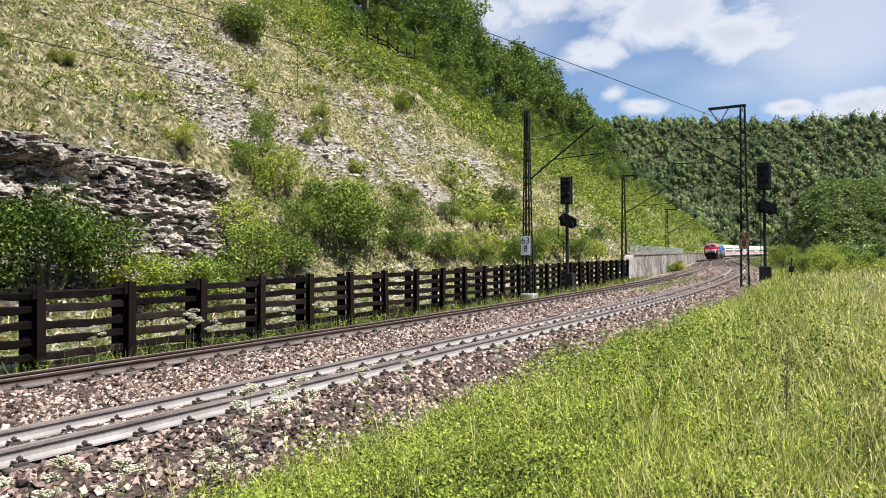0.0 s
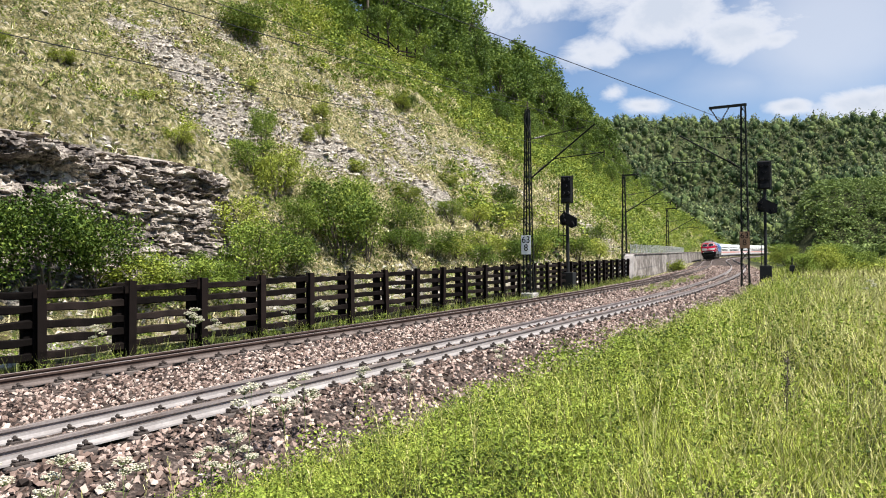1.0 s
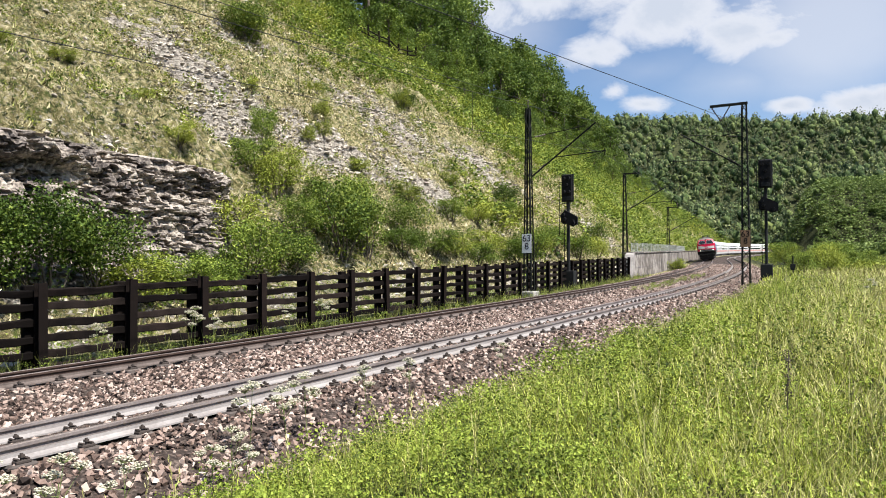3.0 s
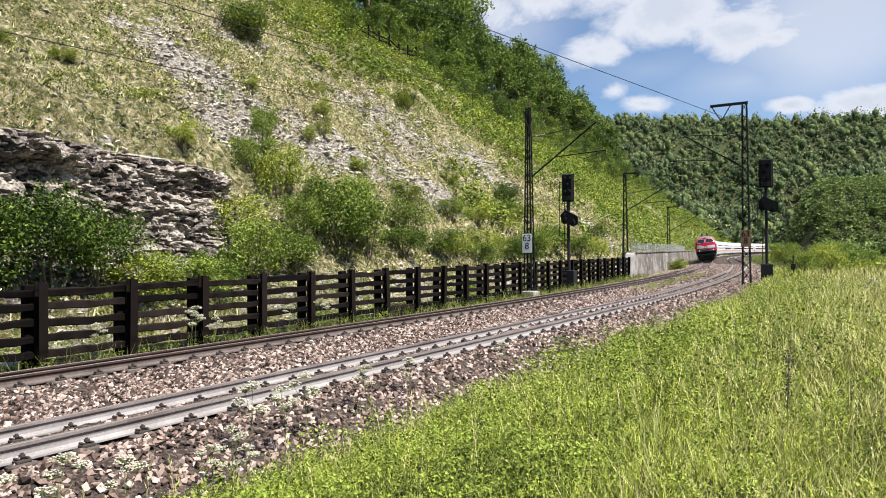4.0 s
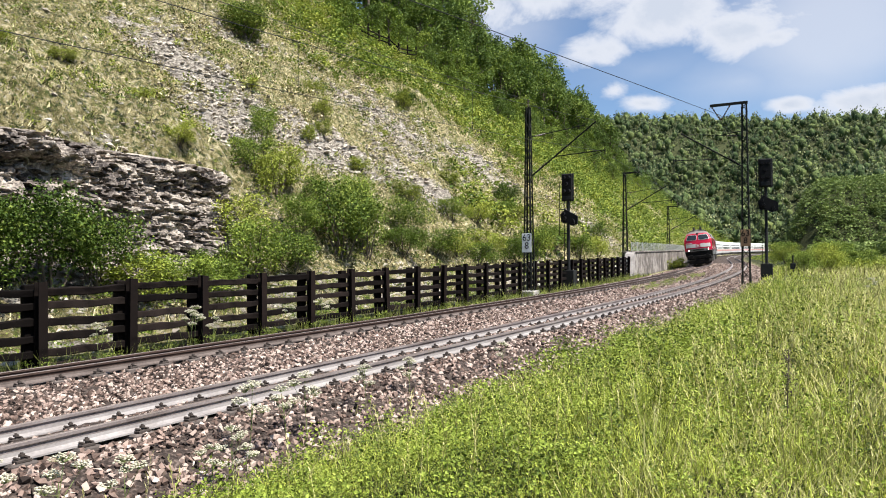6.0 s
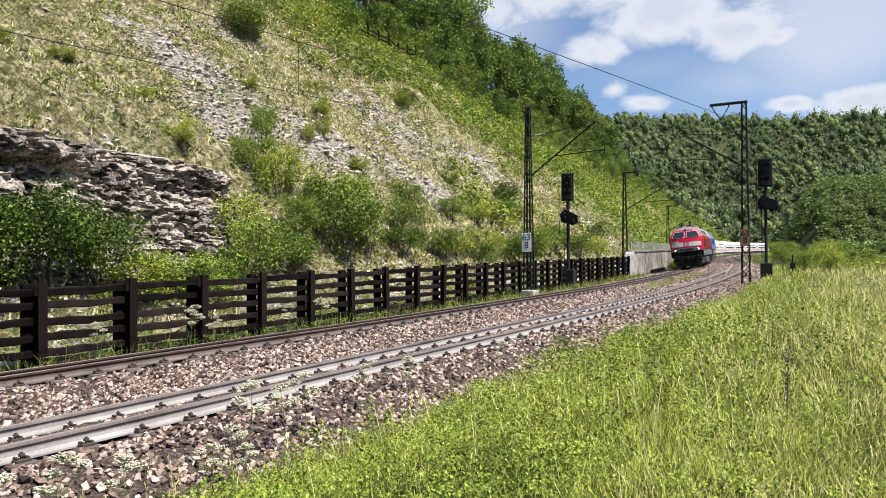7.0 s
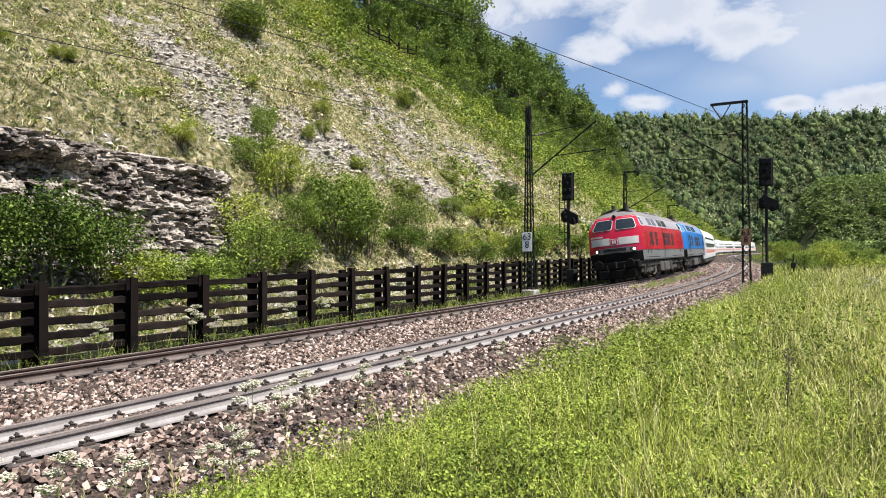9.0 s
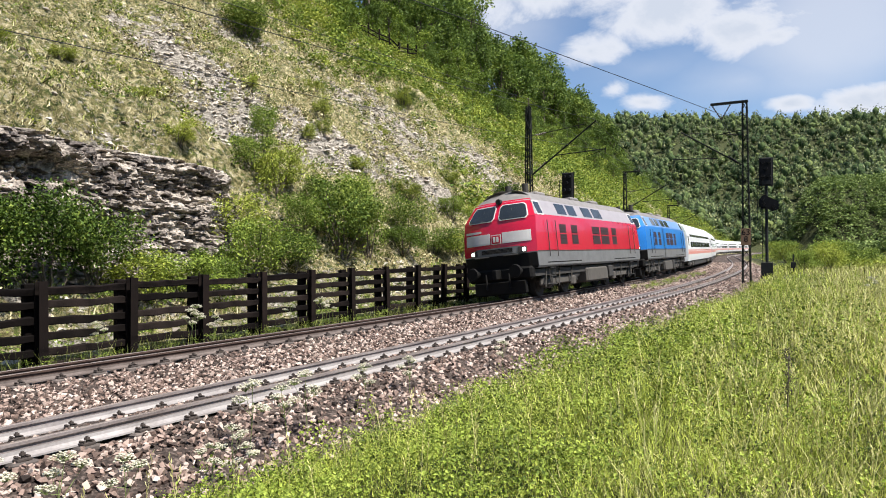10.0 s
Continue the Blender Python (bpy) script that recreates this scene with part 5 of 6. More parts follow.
for k, (kind, s, lat, w, h) in enumerate([
        ("dark", 15.0, -11.6, 3.0, 3.4), ("dark", 16.6, -11.8, 2.6, 2.9), ("dark", 13.2, -11.4, 2.6, 2.8), ("dark", 11.4, -11.6, 2.6, 3.2), ("yellow", 17.6, -11.2, 2.8, 1.9), ("light", 19.2, -11.4, 2.6, 2.0), ("light", 20.6, -11.6, 2.2, 1.4),
        ("light", 22.8, -12.3, 2.7, 3.2), ("yellow", 23.8, -14.2, 2.6, 2.6), ("dark", 25.0, -12.0, 2.4, 1.9), ("light", 26.3, -13.0, 2.2, 2.4), ("dark", 28.8, -12.6, 3.5, 4.0), ("light", 30.6, -12.6, 2.4, 3.2), ("yellow", 27.2, -15.2, 2.6, 3.0),
        ("light", 31.6, -14.2, 2.6, 2.8), ("dark", 35.4, -13.4, 2.4, 2.7), ("light", 33.2, -12.3, 2.6, 1.8), ("light", 36.8, -12.6, 2.8, 2.0), ("yellow", 39.0, -12.4, 2.6, 1.6), ("light", 41.5, -12.2, 2.8, 1.8), ("yellow", 44.0, -12.6, 3.0, 1.9),
        ("light", 46.5, -12.0, 2.8, 2.2), ("light", 50.0, -12.0, 3.2, 2.4), ("yellow", 53.0, -12.4, 3.2, 2.0), ("light", 57.0, -12.6, 3.4, 2.4), ("dark", 61.0, -18.0, 2.6, 2.4), ("light", 62.0, -12.0, 3.6, 2.6), ("dark", 74.0, -13.4, 3.2, 3.0),
        ("yellow", 69.5, -12.0, 3.2, 2.6), ("dark", 42.8, -33.0, 4.0, 4.0), ("dark", 44.0, -33.6, 3.4, 3.4), ("yellow", 39.3, -22.6, 1.6, 1.6), ("yellow", 37.0, -20.8, 1.3, 1.5), ("yellow", 34.3, -19.5, 1.1, 1.4),
        ("yellow", 43.5, -26.6, 1.8, 1.2), ("dark", 62.0, -28.9, 2.4, 2.2), ("yellow", 60.0, -28.4, 2.4, 2.4), ("yellow", 24.1, -20.2, 1.4, 0.9), ("light", 28.6, -17.6, 1.7, 2.6), ("light", 27.2, -16.6, 2.2, 2.2), ("yellow", 49.5, -24.6, 1.7, 1.1),
        ("yellow", 33.5, -23.5, 1.2, 0.9), ("yellow", 22.0, -24.0, 1.6, 0.9), ("yellow", 36.0, -17.2, 1.8, 1.2), ("yellow", 52.0, -19.5, 2.2, 1.5), ("light", 29.6, -15.0, 2.0, 1.6), ("yellow", 22.9, -16.6, 1.6, 1.3), ("light", 21.9, -13.2, 1.8, 1.6),
        ("yellow", 18.5, -23.5, 2.6, 0.8), ("yellow", 40.0, -16.2, 2.2, 1.5), ("light", 43.0, -14.8, 2.6, 1.8), ("yellow", 47.5, -15.2, 2.6, 1.8), ("light", 53.5, -15.6, 2.8, 1.9), ("yellow", 58.0, -16.0, 3.0, 1.9), ("yellow", 78.0, -9.6, 2.4, 1.6),
        ("yellow", 90.0, -6.9, 2.6, 1.9), ("yellow", 92.5, -6.9, 2.2, 1.5), ("light", 70.5, 5.6, 3.2, 2.6), ("yellow", 72.0, 7.4, 3.0, 2.6), ("yellow", 78.0, 8.0, 3.6, 3.0), ("light", 84.0, 8.4, 4.0, 3.2), ("light", 88.0, 12.0, 4.0, 2.6), ("yellow", 76.0, 13.5, 3.2, 2.0), ("light", 96.0, 10.5, 4.4, 3.6), ("yellow", 104.0, 11.5, 4.2, 3.4), ("yellow", 108.0, 6.2, 3.6, 3.2), ("light", 118.0, 6.8, 4.2, 3.6), ("yellow", 130.0, 7.4, 4.4, 3.6), ("light", 142.0, 7.6, 4.6, 3.8)]):
    bush(kind, s, lat, w, h, 1.3 * k, k)


# ---- trees ----
def tree_parts(seed, h, w, leaves, size, mat):
    rng = np.random.default_rng(seed)
    lobes = [(0, 0, h * 0.62, w * 0.3, w * 0.3, h * 0.3)]
    for k in range(13):
        a, r = rng.uniform(0, 6.283), rng.uniform(0.1, 0.36) * w
        z = rng.uniform(0.3, 0.92) * h
        r *= 1.15 - 0.75 * max(0, z / h - 0.55) / 0.45
        q = rng.uniform(0.13, 0.22)
        lobes.append((math.cos(a) * r, math.sin(a) * r, z, q * w, q * w, q * w * 0.8))
    v, f = cloud(rng, leaves, lobes, size)
    crown = mesh_np("crown", v, f, mat)
    bm = bmesh.new()
    rod(bm, (0, 0, -0.6), (0.1, 0.05, h * 0.75), 0.2, 0.05, n=8)
    for x, y, z, *_ in lobes[1:]:
        rod(bm, (0.05, 0.02, z * 0.6), (x, y, z), 0.07, 0.02, n=5)
    trunk = bpy.data.meshes.new("trunk")
    bm.to_mesh(trunk)
    bm.free()
    trunk.materials.append(M["bark"])
    return crown, trunk


TREES = [tree_parts(21, 11, 7.5, 1650, 0.45, M["leaf_tree"]), tree_parts(22, 13, 7.0, 1650, 0.45, M["leaf_tree"]), tree_parts(23, 9, 7.5, 1500, 0.45, M["leaf_tree"]), tree_parts(24, 8, 6.5, 1400, 0.41, M["leaf_mid"])]


def build_ridge_trees():
    rng = np.random.default_rng(5)
    spots = []
    for s in np.arange(52, 345, 5.2):
        for row, d0 in enumerate((57, 63, 70, 78)):
            if s > (60, 64, 74, 82)[row]:
                spots.append((s + rng.uniform(-2.4, 2.4), -(d0 + rng.uniform(-3.0, 3.0)), row))
    for s in np.arange(74, 310, 5.8):
        for d0 in (44.5, 54.5):
            if 78 < s < 114 and d0 < 50:
                continue
            spots.append((s + rng.uniform(-2.6, 2.6), -(d0 + rng.uniform(-2.5, 2.5) - 4 * float(step(s, 170, 210))), -1))
    for s, lat, row in spots:
        p = along(s, lat)
        z = float(height(p[:1], p[1:2])[0])
        k = 3 if row == 0 else int(rng.integers(1, 4)) if row < 0 else int(rng.integers(0, 3))
        ob = empty("tree", Matrix.Translation((p[0], p[1], z - 0.2)) @ Matrix.Rotation(rng.uniform(0, 6.28), 4, "Z"), "broadleaf tree with a dense green crown on the ridge", "tree", "trees on the ridge")
        q = rng.uniform(1.3, 1.9) * (0.5, 0.85, 1.0, 1.1, 0.33)[row] * (1 + 0.2 * float(step(s, 100, 200)))
        ob.scale = (q, q, q * rng.uniform(0.9, 1.15))
        for n, me in zip(("crown", "trunk"), TREES[k]):
            o = new(n, me)
            o.parent = ob


build_ridge_trees()


def stuff(name, v, f, mat, label, category, smooth=False):
    tagged(new(name, mesh_np(name, v, f, mat, smooth)), label, category, kind="stuff")


def clump(seed, leaves, size, flat=0.8):
    rng = np.random.default_rng(seed)
    return cloud(rng, leaves, random_lobes(rng, 2.0, 2.0 * flat, 6), size)


def joined(clumps, pos, size, rng, stretch=None):
    """Clumps scattered over places, by turns, joined."""
    V, F, n = [], [], 0
    which = rng.integers(0, len(clumps), len(pos))
    for k, (cv, cf) in enumerate(clumps):
        m = which == k
        v, f = scatter(cv, cf, pos[m], size[m], rng.uniform(0, 6.283, m.sum()), None, None if stretch is None else stretch[m])
        V.append(v)
        F.append(f + n)
        n += len(v)
    return np.concatenate(V), np.concatenate(F)


def on_ground(x, y, sink=0.0):
    return np.stack([x, y, height(x, y) - sink], -1)


def build_scrub():
    """Low bushes all over the farther slope, and the woods on the hills that close the valley."""
    rng = np.random.default_rng(8)
    cl = [clump(41 + k, 64, 0.27) for k in range(5)]
    for name, mat, n, lo, hi, seed in (("scrub", M["leaf_mid"], 2100, 0.35, 1.2, 0), ("scrub", M["leaf_yellow"], 2000, 0.3, 1.05, 1), ("scrub", M["leaf_bush"], 800, 0.4, 1.3, 2), ("scrub", M["leaf_mid"], 600, 0.9, 1.7, 3)):
        s, d = 50 + 250 * rng.uniform(0, 1, n * 3) ** 1.35, (11 + 46 * rng.uniform(0, 1, n * 3)) if seed < 3 else (52 + 20 * rng.uniform(0, 1, n * 3))
        keep = (fbm(s, d, 14, 3, 40 + seed) + 0.35 * step(s, 60, 110) * step(d, 12, 40) - 0.08 > rng.uniform(-0.3, 0.32, n * 3)) & (bareness(s, -d) < 0.35)
        s, d = s[keep][:n], d[keep][:n]
        p = along(s, -d)
        pos = on_ground(p[:, 0], p[:, 1], 0.15)
        v, f = joined(cl, pos, rng.uniform(lo, hi, len(s)) * (1 + 0.004 * s), rng)
        stuff(name, v, f, mat, "sunlit green scrub covering the far slope", "scrub")
    cl = [clump(51 + k, 52, 0.31, 0.95) for k in range(6)]
    n = 7600
    r, a = np.sqrt(rng.uniform(300 ** 2, 950 ** 2, n)), np.radians(rng.uniform(8, 39, n))
    r = np.where(rng.uniform(0, 1, n) < 0.4, rng.uniform(300, 640, n), r)
    x, y = r * np.sin(a), r * np.cos(a)
    z = height(x, y)
    keep = (z > -60)
    x, y, z, r = x[keep], y[keep], z[keep], r[keep]
    deg = np.degrees(np.arctan2(x, y))
    spur = (deg > 23.5) & (r < 345)
    size = (1.4 + 4.0 * rng.uniform(0, 1, len(x)) ** 1.8) * (0.75 + 0.0008 * r)
    tall = np.stack([np.ones(len(x)), np.ones(len(x)), rng.uniform(0.9, 1.7, len(x))], -1)
    v, f = joined(cl, np.stack([x, y, z - 1.0], -1)[~spur], size[~spur], rng, tall[~spur])
    # a dark solid core in each crown paints the shade behind its leaves
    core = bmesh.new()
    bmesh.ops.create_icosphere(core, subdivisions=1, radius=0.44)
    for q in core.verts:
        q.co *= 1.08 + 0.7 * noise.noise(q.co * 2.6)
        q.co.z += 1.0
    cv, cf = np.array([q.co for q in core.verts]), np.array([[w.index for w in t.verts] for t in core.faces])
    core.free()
    k = (~spur).sum()
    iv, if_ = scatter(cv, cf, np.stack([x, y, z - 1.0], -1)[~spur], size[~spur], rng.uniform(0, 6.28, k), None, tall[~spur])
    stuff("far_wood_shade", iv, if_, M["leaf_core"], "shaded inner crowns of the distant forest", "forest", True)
    stuff("far_woods", v, f, M["leaf_far"], "dark green mixed forest over the distant hills", "forest")
    n = 4200
    r, a = rng.uniform(200, 345, n), np.radians(rng.uniform(22, 40, n))
    x, y = r * np.sin(a), r * np.cos(a)
    s, lat = to_line(x, y)
    ok = (lat > 19) | ((s > 280) & (lat > 6))
    x, y = x[ok], y[ok]
    n = len(x)
    v, f = joined([clump(91 + k, 36, 0.42, 0.8) for k in range(4)], on_ground(x, y, 0.2), rng.uniform(1.2, 2.6, n), rng)
    stuff("young_woods", v, f, M["leaf_regrowth"], "low green regrowth on a cleared valley slope", "forest")


build_scrub()


def build_verge():
    """Rank growth on the valley side of the line, beyond the signal."""
    rng = np.random.default_rng(31)
    cl = [clump(101 + k, 70, 0.24, 0.7) for k in range(4)]
    for mat, n, lo, hi in ((M["leaf_yellow"], 520, 0.3, 0.95), (M["leaf_mid"], 380, 0.4, 1.25), (M["grass"], 420, 0.3, 0.7)):
        s, lat = rng.uniform(72, 260, n), 4.2 + 17 * rng.uniform(0, 1, n) ** 1.3
        size = rng.uniform(lo, hi, n) * (0.35 + 0.65 * step(lat, 4.5, 9))
        p = along(s, lat)
        v, f = joined(cl, on_ground(p[:, 0], p[:, 1], 0.1), size, rng)
        stuff("verge_scrub", v, f, mat, "rank green grass and scrub along the valley side", "scrub")


build_verge()


def build_turf():
    """Tufts of dry and green grass on the slope, and loose stone on its bare patches."""
    rng = np.random.default_rng(9)
    tuft_v, tuft_f = scatter(SPIKE, SPIKE_F, np.zeros((6, 3)) + rng.uniform(-0.5, 0.5, (6, 3)) * (1, 1, 0), rng.uniform(0.5, 1.1, 6), np.arange(6) * 1.05, rng.uniform(-0.6, 0.6, (6, 2)), np.tile((0.12, 0.9, 0.65), (6, 1)))
    for name, mat, n, size, seed in (("dry_turf", M["straw"], 21000, 0.27, 3), ("green_turf", M["slope_grass"], 13000, 0.27, 4)):
        s, d = 2 + 103 * rng.uniform(0, 1, n * 2) ** 1.5, 10.3 + 46 * rng.uniform(0, 1, n * 2) ** 1.25
        patch = fbm(s, d, 6, 3, 70 + seed)
        keep = (patch > rng.uniform(-0.35, 0.25, n * 2)) & (bareness(s, -d) + fbm(s, d, 1.5, 3, 75) * 1.5 < 0.5 + rng.uniform(-0.1, 0.12, n * 2))
        keep &= ~((s > 3) & (s < 26) & (d > 12.4) & (d < 14.9))
        s, d = s[keep][:n], d[keep][:n]
        p = along(s, -d)
        pos = on_ground(p[:, 0], p[:, 1], 0.03)
        v, f = scatter(tuft_v, tuft_f, pos, rng.uniform(0.6, 1.3, len(s)) * size * (1 + 0.006 * s), rng.uniform(0, 6.28, len(s)))
        stuff(name, v, f, mat, "tufts of dry yellow grass on the slope" if seed == 3 else "tufts of green grass and herbs on the slope", "grass")
    cl = [clump(81 + k, 27, 0.27, 0.65) for k in range(5)]
    for name, mat, n, seed in (("slope_herbs", M["leaf_yellow"], 3300, 5), ("slope_herbs", M["leaf_mid"], 1800, 6), ("slope_herbs", M["straw"], 6500, 7), ("slope_herbs", M["leaf_bush"], 2300, 8)):
        s, d = 3 + 97 * rng.uniform(0, 1, n * 2) ** 1.4, 10.5 + 42 * rng.uniform(0, 1, n * 2)
        keep = (fbm(s, d, 4, 3, 20 + seed) > rng.uniform(-0.2, 0.22, n * 2)) & (bareness(s, -d) < 0.8) & ~((s > 2) & (s < 27) & (d > 12.4) & (d < 15.1))
        s, d = s[keep][:n], d[keep][:n]
        p = along(s, -d)
        v, f = joined(cl, on_ground(p[:, 0], p[:, 1], 0.05), (0.14 + 0.42 * rng.uniform(0, 1, len(s)) ** 2.2) * (1 + 0.006 * s), rng)
        stuff(name, v, f, mat, "small herbs and low shrubs dotted over the slope", "herbs")
    n = 200000
    s, d = rng.uniform(0, 100, n), 8.4 + 34 * rng.uniform(0, 1, n)
    keep = bareness(s, -d) + fbm(s, d, 1.5, 3, 75) * 1.5 > 0.42 + rng.uniform(-0.15, 0.3, n) - 0.9 * (rng.uniform(0, 1, n) < 0.02)
    keep &= ~((s > 3) & (s < 26) & (d > 13.2) & (d < 16.2))
    s, d = s[keep][:30000], d[keep][:30000]
    p = along(s, -d)
    pos = on_ground(p[:, 0], p[:, 1], 0.02)
    k = len(s)
    size = 0.035 + 0.15 * rng.uniform(0, 1, k) ** 3.2
    v, f = scatter(CHIP, CHIP_F, pos, size * (1 + 0.008 * s), rng.uniform(0, 6.28, k), rng.uniform(-0.4, 0.4, (k, 2)), np.stack([rng.uniform(0.7, 1.4, k), rng.uniform(0.6, 1.1, k), rng.uniform(0.5, 1.0, k)], -1))
    stuff("scree", v, f, M["scree"], "pale broken limestone scree on the slope", "scree")


build_turf()


def build_stones():
    rng = np.random.default_rng(10)
    tri = np.concatenate([BLOCK_F[:, :3], BLOCK_F[:, [0, 2, 3]]])
    blocks = [(BLOCK * (1 + rng.uniform(-0.62, 0.25, BLOCK.shape)), tri) for _ in range(6)] + [(CHIP * (1 + rng.uniform(-0.4, 0.35, CHIP.shape)) * 1.15, CHIP_F) for _ in range(6)]
    V, F, n0 = [], [], 0
    for s0, s1, per, lo, hi in ((1, 14, 250, 0.026, 0.047), (14, 26, 165, 0.03, 0.054), (26, 48, 75, 0.038, 0.066), (48, 110, 20, 0.05, 0.085)):
        n = int((s1 - s0) * 9.6 * per)
        s, lat = rng.uniform(s0, s1, n), rng.uniform(-6.9, 2.75, n)
        for c in (0, -TRACK_GAP):
            for g in (-0.75, 0.75):
                ok = abs(lat - c - g) > 0.105
                s, lat = s[ok], lat[ok]
        z = np.interp(lat, *BED)
        inside = ((abs(lat) < 0.7) | (abs(lat + TRACK_GAP) < 0.7)) * 0.035
        z = z + rng.uniform(-0.01, 0.03, len(s)) - inside + fbm(s, lat, 2.0, 2, 6) * 0.05
        k = len(s)
        place, size, which = along(s, lat, z), rng.uniform(lo, hi, k), rng.integers(0, len(blocks), k)
        for q, (block, sides) in enumerate(blocks):
            m = which == q
            c = int(m.sum())
            v, f = scatter(block, sides, place[m], size[m], rng.uniform(0, 6.28, c), rng.uniform(-0.8, 0.8, (c, 2)), rng.uniform(0.62, 1.4, (c, 3)))
            V.append(v)
            F.append(f + n0)
            n0 += len(v)
    stuff("ballast_stones", np.concatenate(V), np.concatenate(F), M["stone"], "loose reddish grey crushed ballast stones", "stones")


build_stones()


# ---- meadow ----
def build_meadow():
    rng = np.random.default_rng(12)
    rings = ((0.8, 6.5, 1050, 0.0044, 0.27), (6.5, 11, 300, 0.007, 0.36), (11, 22, 75, 0.013, 0.46), (22, 45, 20, 0.024, 0.48), (45, 85, 9, 0.04, 0.5))
    for name, mat, share_, seed in (("meadow_grass", M["grass"], 0.42, 1), ("lush_grass", M["grass_green"], 0.5, 2), ("dry_meadow_grass", M["meadow_straw"], 0.6, 3)):
        V, F, n0 = [], [], 0
        for r0, r1, per, wide, tall in rings:
            n = int(per * share_ * (1.7 if seed == 3 and r0 > 10 else 1.25) * (r1 * r1 - r0 * r0))
            r, a = np.sqrt(rng.uniform(r0 * r0, r1 * r1, n)), rng.uniform(-0.78, 0.75, n)
            back = int(n * (1.1 if r1 < 12 else 0.3))     # thinner behind
            r = np.concatenate([r, np.sqrt(rng.uniform(0.01, r1 * r1, back))])
            a = np.concatenate([a, rng.uniform(0.75, 5.5, back)])
            n = len(r)
            x, y = r * np.sin(a), r * np.cos(a)
            s, lat = to_line(x, y)
            edge = 2.35 + fbm(s, 0 * s, 2.5, 3, 80) * 0.9 + 0.15 * step(s, 8, 12)
            grove = fbm(s, lat, 2.2, 3, 90)
            bias = {1: 0.0, 2: 0.9 * (0.45 - step(lat, 4.5, 9.5)) + grove * 1.6, 3: 1.5 * (step(lat, 4.6, 8.6) - 0.45) - grove * 1.4 - 0.45 * (1 - step(r, 5, 10))}[seed]
            hollow = fbm(x, y, 0.9, 3, 133) + 0.12 * step(r, 14, 30)
            keep = (lat > edge + rng.uniform(-0.25, 0.35, n)) & (lat < 19) & (hollow > -0.1 - 0.35 * rng.uniform(0, 1, n) ** 1.5) & (bias + rng.uniform(-0.5, 0.5, n) > -0.3)
            x, y, s, lat = x[keep], y[keep], s[keep], lat[keep]
            k = len(x)
            if not k:
                continue
            pos = np.stack([x, y, height(x, y, s, lat) - 0.02], -1)
            h = tall * rng.uniform(0.3, 1.05, k) * np.clip(1 + 1.9 * fbm(x, y, 1.3, 3, 33), 0.35, 2) * np.where(lat < 3.4, 0.7, 1.0) * (1.15 if seed == 3 else 0.9)
            v, f = scatter(BLADE, BLADE_F, pos, np.ones(k), rng.uniform(0, 6.28, k), rng.normal(0, 0.36, (k, 2)), np.stack([wide * (1.5 if seed == 2 else 1.0) * rng.uniform(0.6, 1.4, k), h * rng.uniform(0.3, 1.5, k), h], -1))
            V.append(v)
            F.append(f + n0)
            n0 += len(v)
        stuff(name, np.concatenate(V), np.concatenate(F), mat, {1: "tall yellow green meadow grass beside the track", 2: "lush bright green grass near the ballast", 3: "dry straw coloured grass stalks in the meadow"}[seed], "grass")
    # broad-leaved weeds between the grasses
    cl = [clump(61 + k, 150, 0.11, 0.75) for k in range(4)]
    fine = [clump(64 + k, 60, 0.15, 0.8) for k in range(5)]
    for mat, n, seed in ((M["leaf_meadow"], 3000, 90), (M["leaf_herb"], 4200, 92), (M["leaf_bush"], 1800, 94)):
        r, a = 2.6 + 42 * rng.uniform(0, 1, n) ** 1.5, rng.uniform(-0.62, 0.66, n)
        x, y = r * np.sin(a), r * np.cos(a)
        s, lat = to_line(x, y)
        keep = (lat > 2.5 + rng.uniform(0, 0.5, n)) & (lat < 16) & (fbm(s, lat, 1.8, 3, seed) + 0.55 * (1 - step(lat, 3, 6.5)) - 0.14 - 0.16 * (1 - step(r, 4, 7)) - 0.1 * step(lat, 6, 9) > rng.uniform(-0.14, 0.2, n))
        x, y, s, lat, r = x[keep], y[keep], s[keep], lat[keep], r[keep]
        z = height(x, y, s, lat) + rng.uniform(-0.02, 0.1, len(x))
        v, f = joined(fine, np.stack([x, y, z], -1), rng.uniform(0.07, 0.19, len(x)) * np.clip(0.5 + 0.08 * r, 0.7, 1.9), rng)
        stuff("meadow_weeds", v, f, mat, "dark green herbs low in the grass" if seed == 94 else "bright green broad-leaved weeds in the grass", "weeds")
    # leafy mounds that stand over the grass
    for name, mat, n in (("meadow_herbs", M["leaf_herb"], 700), ("meadow_herbs", M["leaf_meadow"], 1000)):
        r, a = 4.0 + 40 * rng.uniform(0, 1, n) ** 1.6, rng.uniform(-0.6, 0.64, n)
        x, y = r * np.sin(a), r * np.cos(a)
        s, lat = to_line(x, y)
        keep = (lat > 2.7) & (lat < 14) & (fbm(s, lat, 2.0, 3, 95) + 0.3 * (1 - step(lat, 4, 8)) > rng.uniform(-0.15, 0.4, n))
        x, y, s, lat, r = x[keep], y[keep], s[keep], lat[keep], r[keep]
        v, f = joined(cl, np.stack([x, y, height(x, y, s, lat) - 0.05], -1), rng.uniform(0.17, 0.4, len(x)) * np.clip(0.45 + 0.08 * r, 0.6, 1.4), rng)
        stuff(name, v, f, mat, "leafy green herbs growing in mounds in the meadow", "herbs")
    # tall stalks with seed heads over the grass
    stalk = [(-0.5, 0, 0), (0.5, 0, 0), (0.4, 0.02, 0.82), (-0.4, 0.02, 0.82)]
    faces = [(0, 1, 2, 3)]
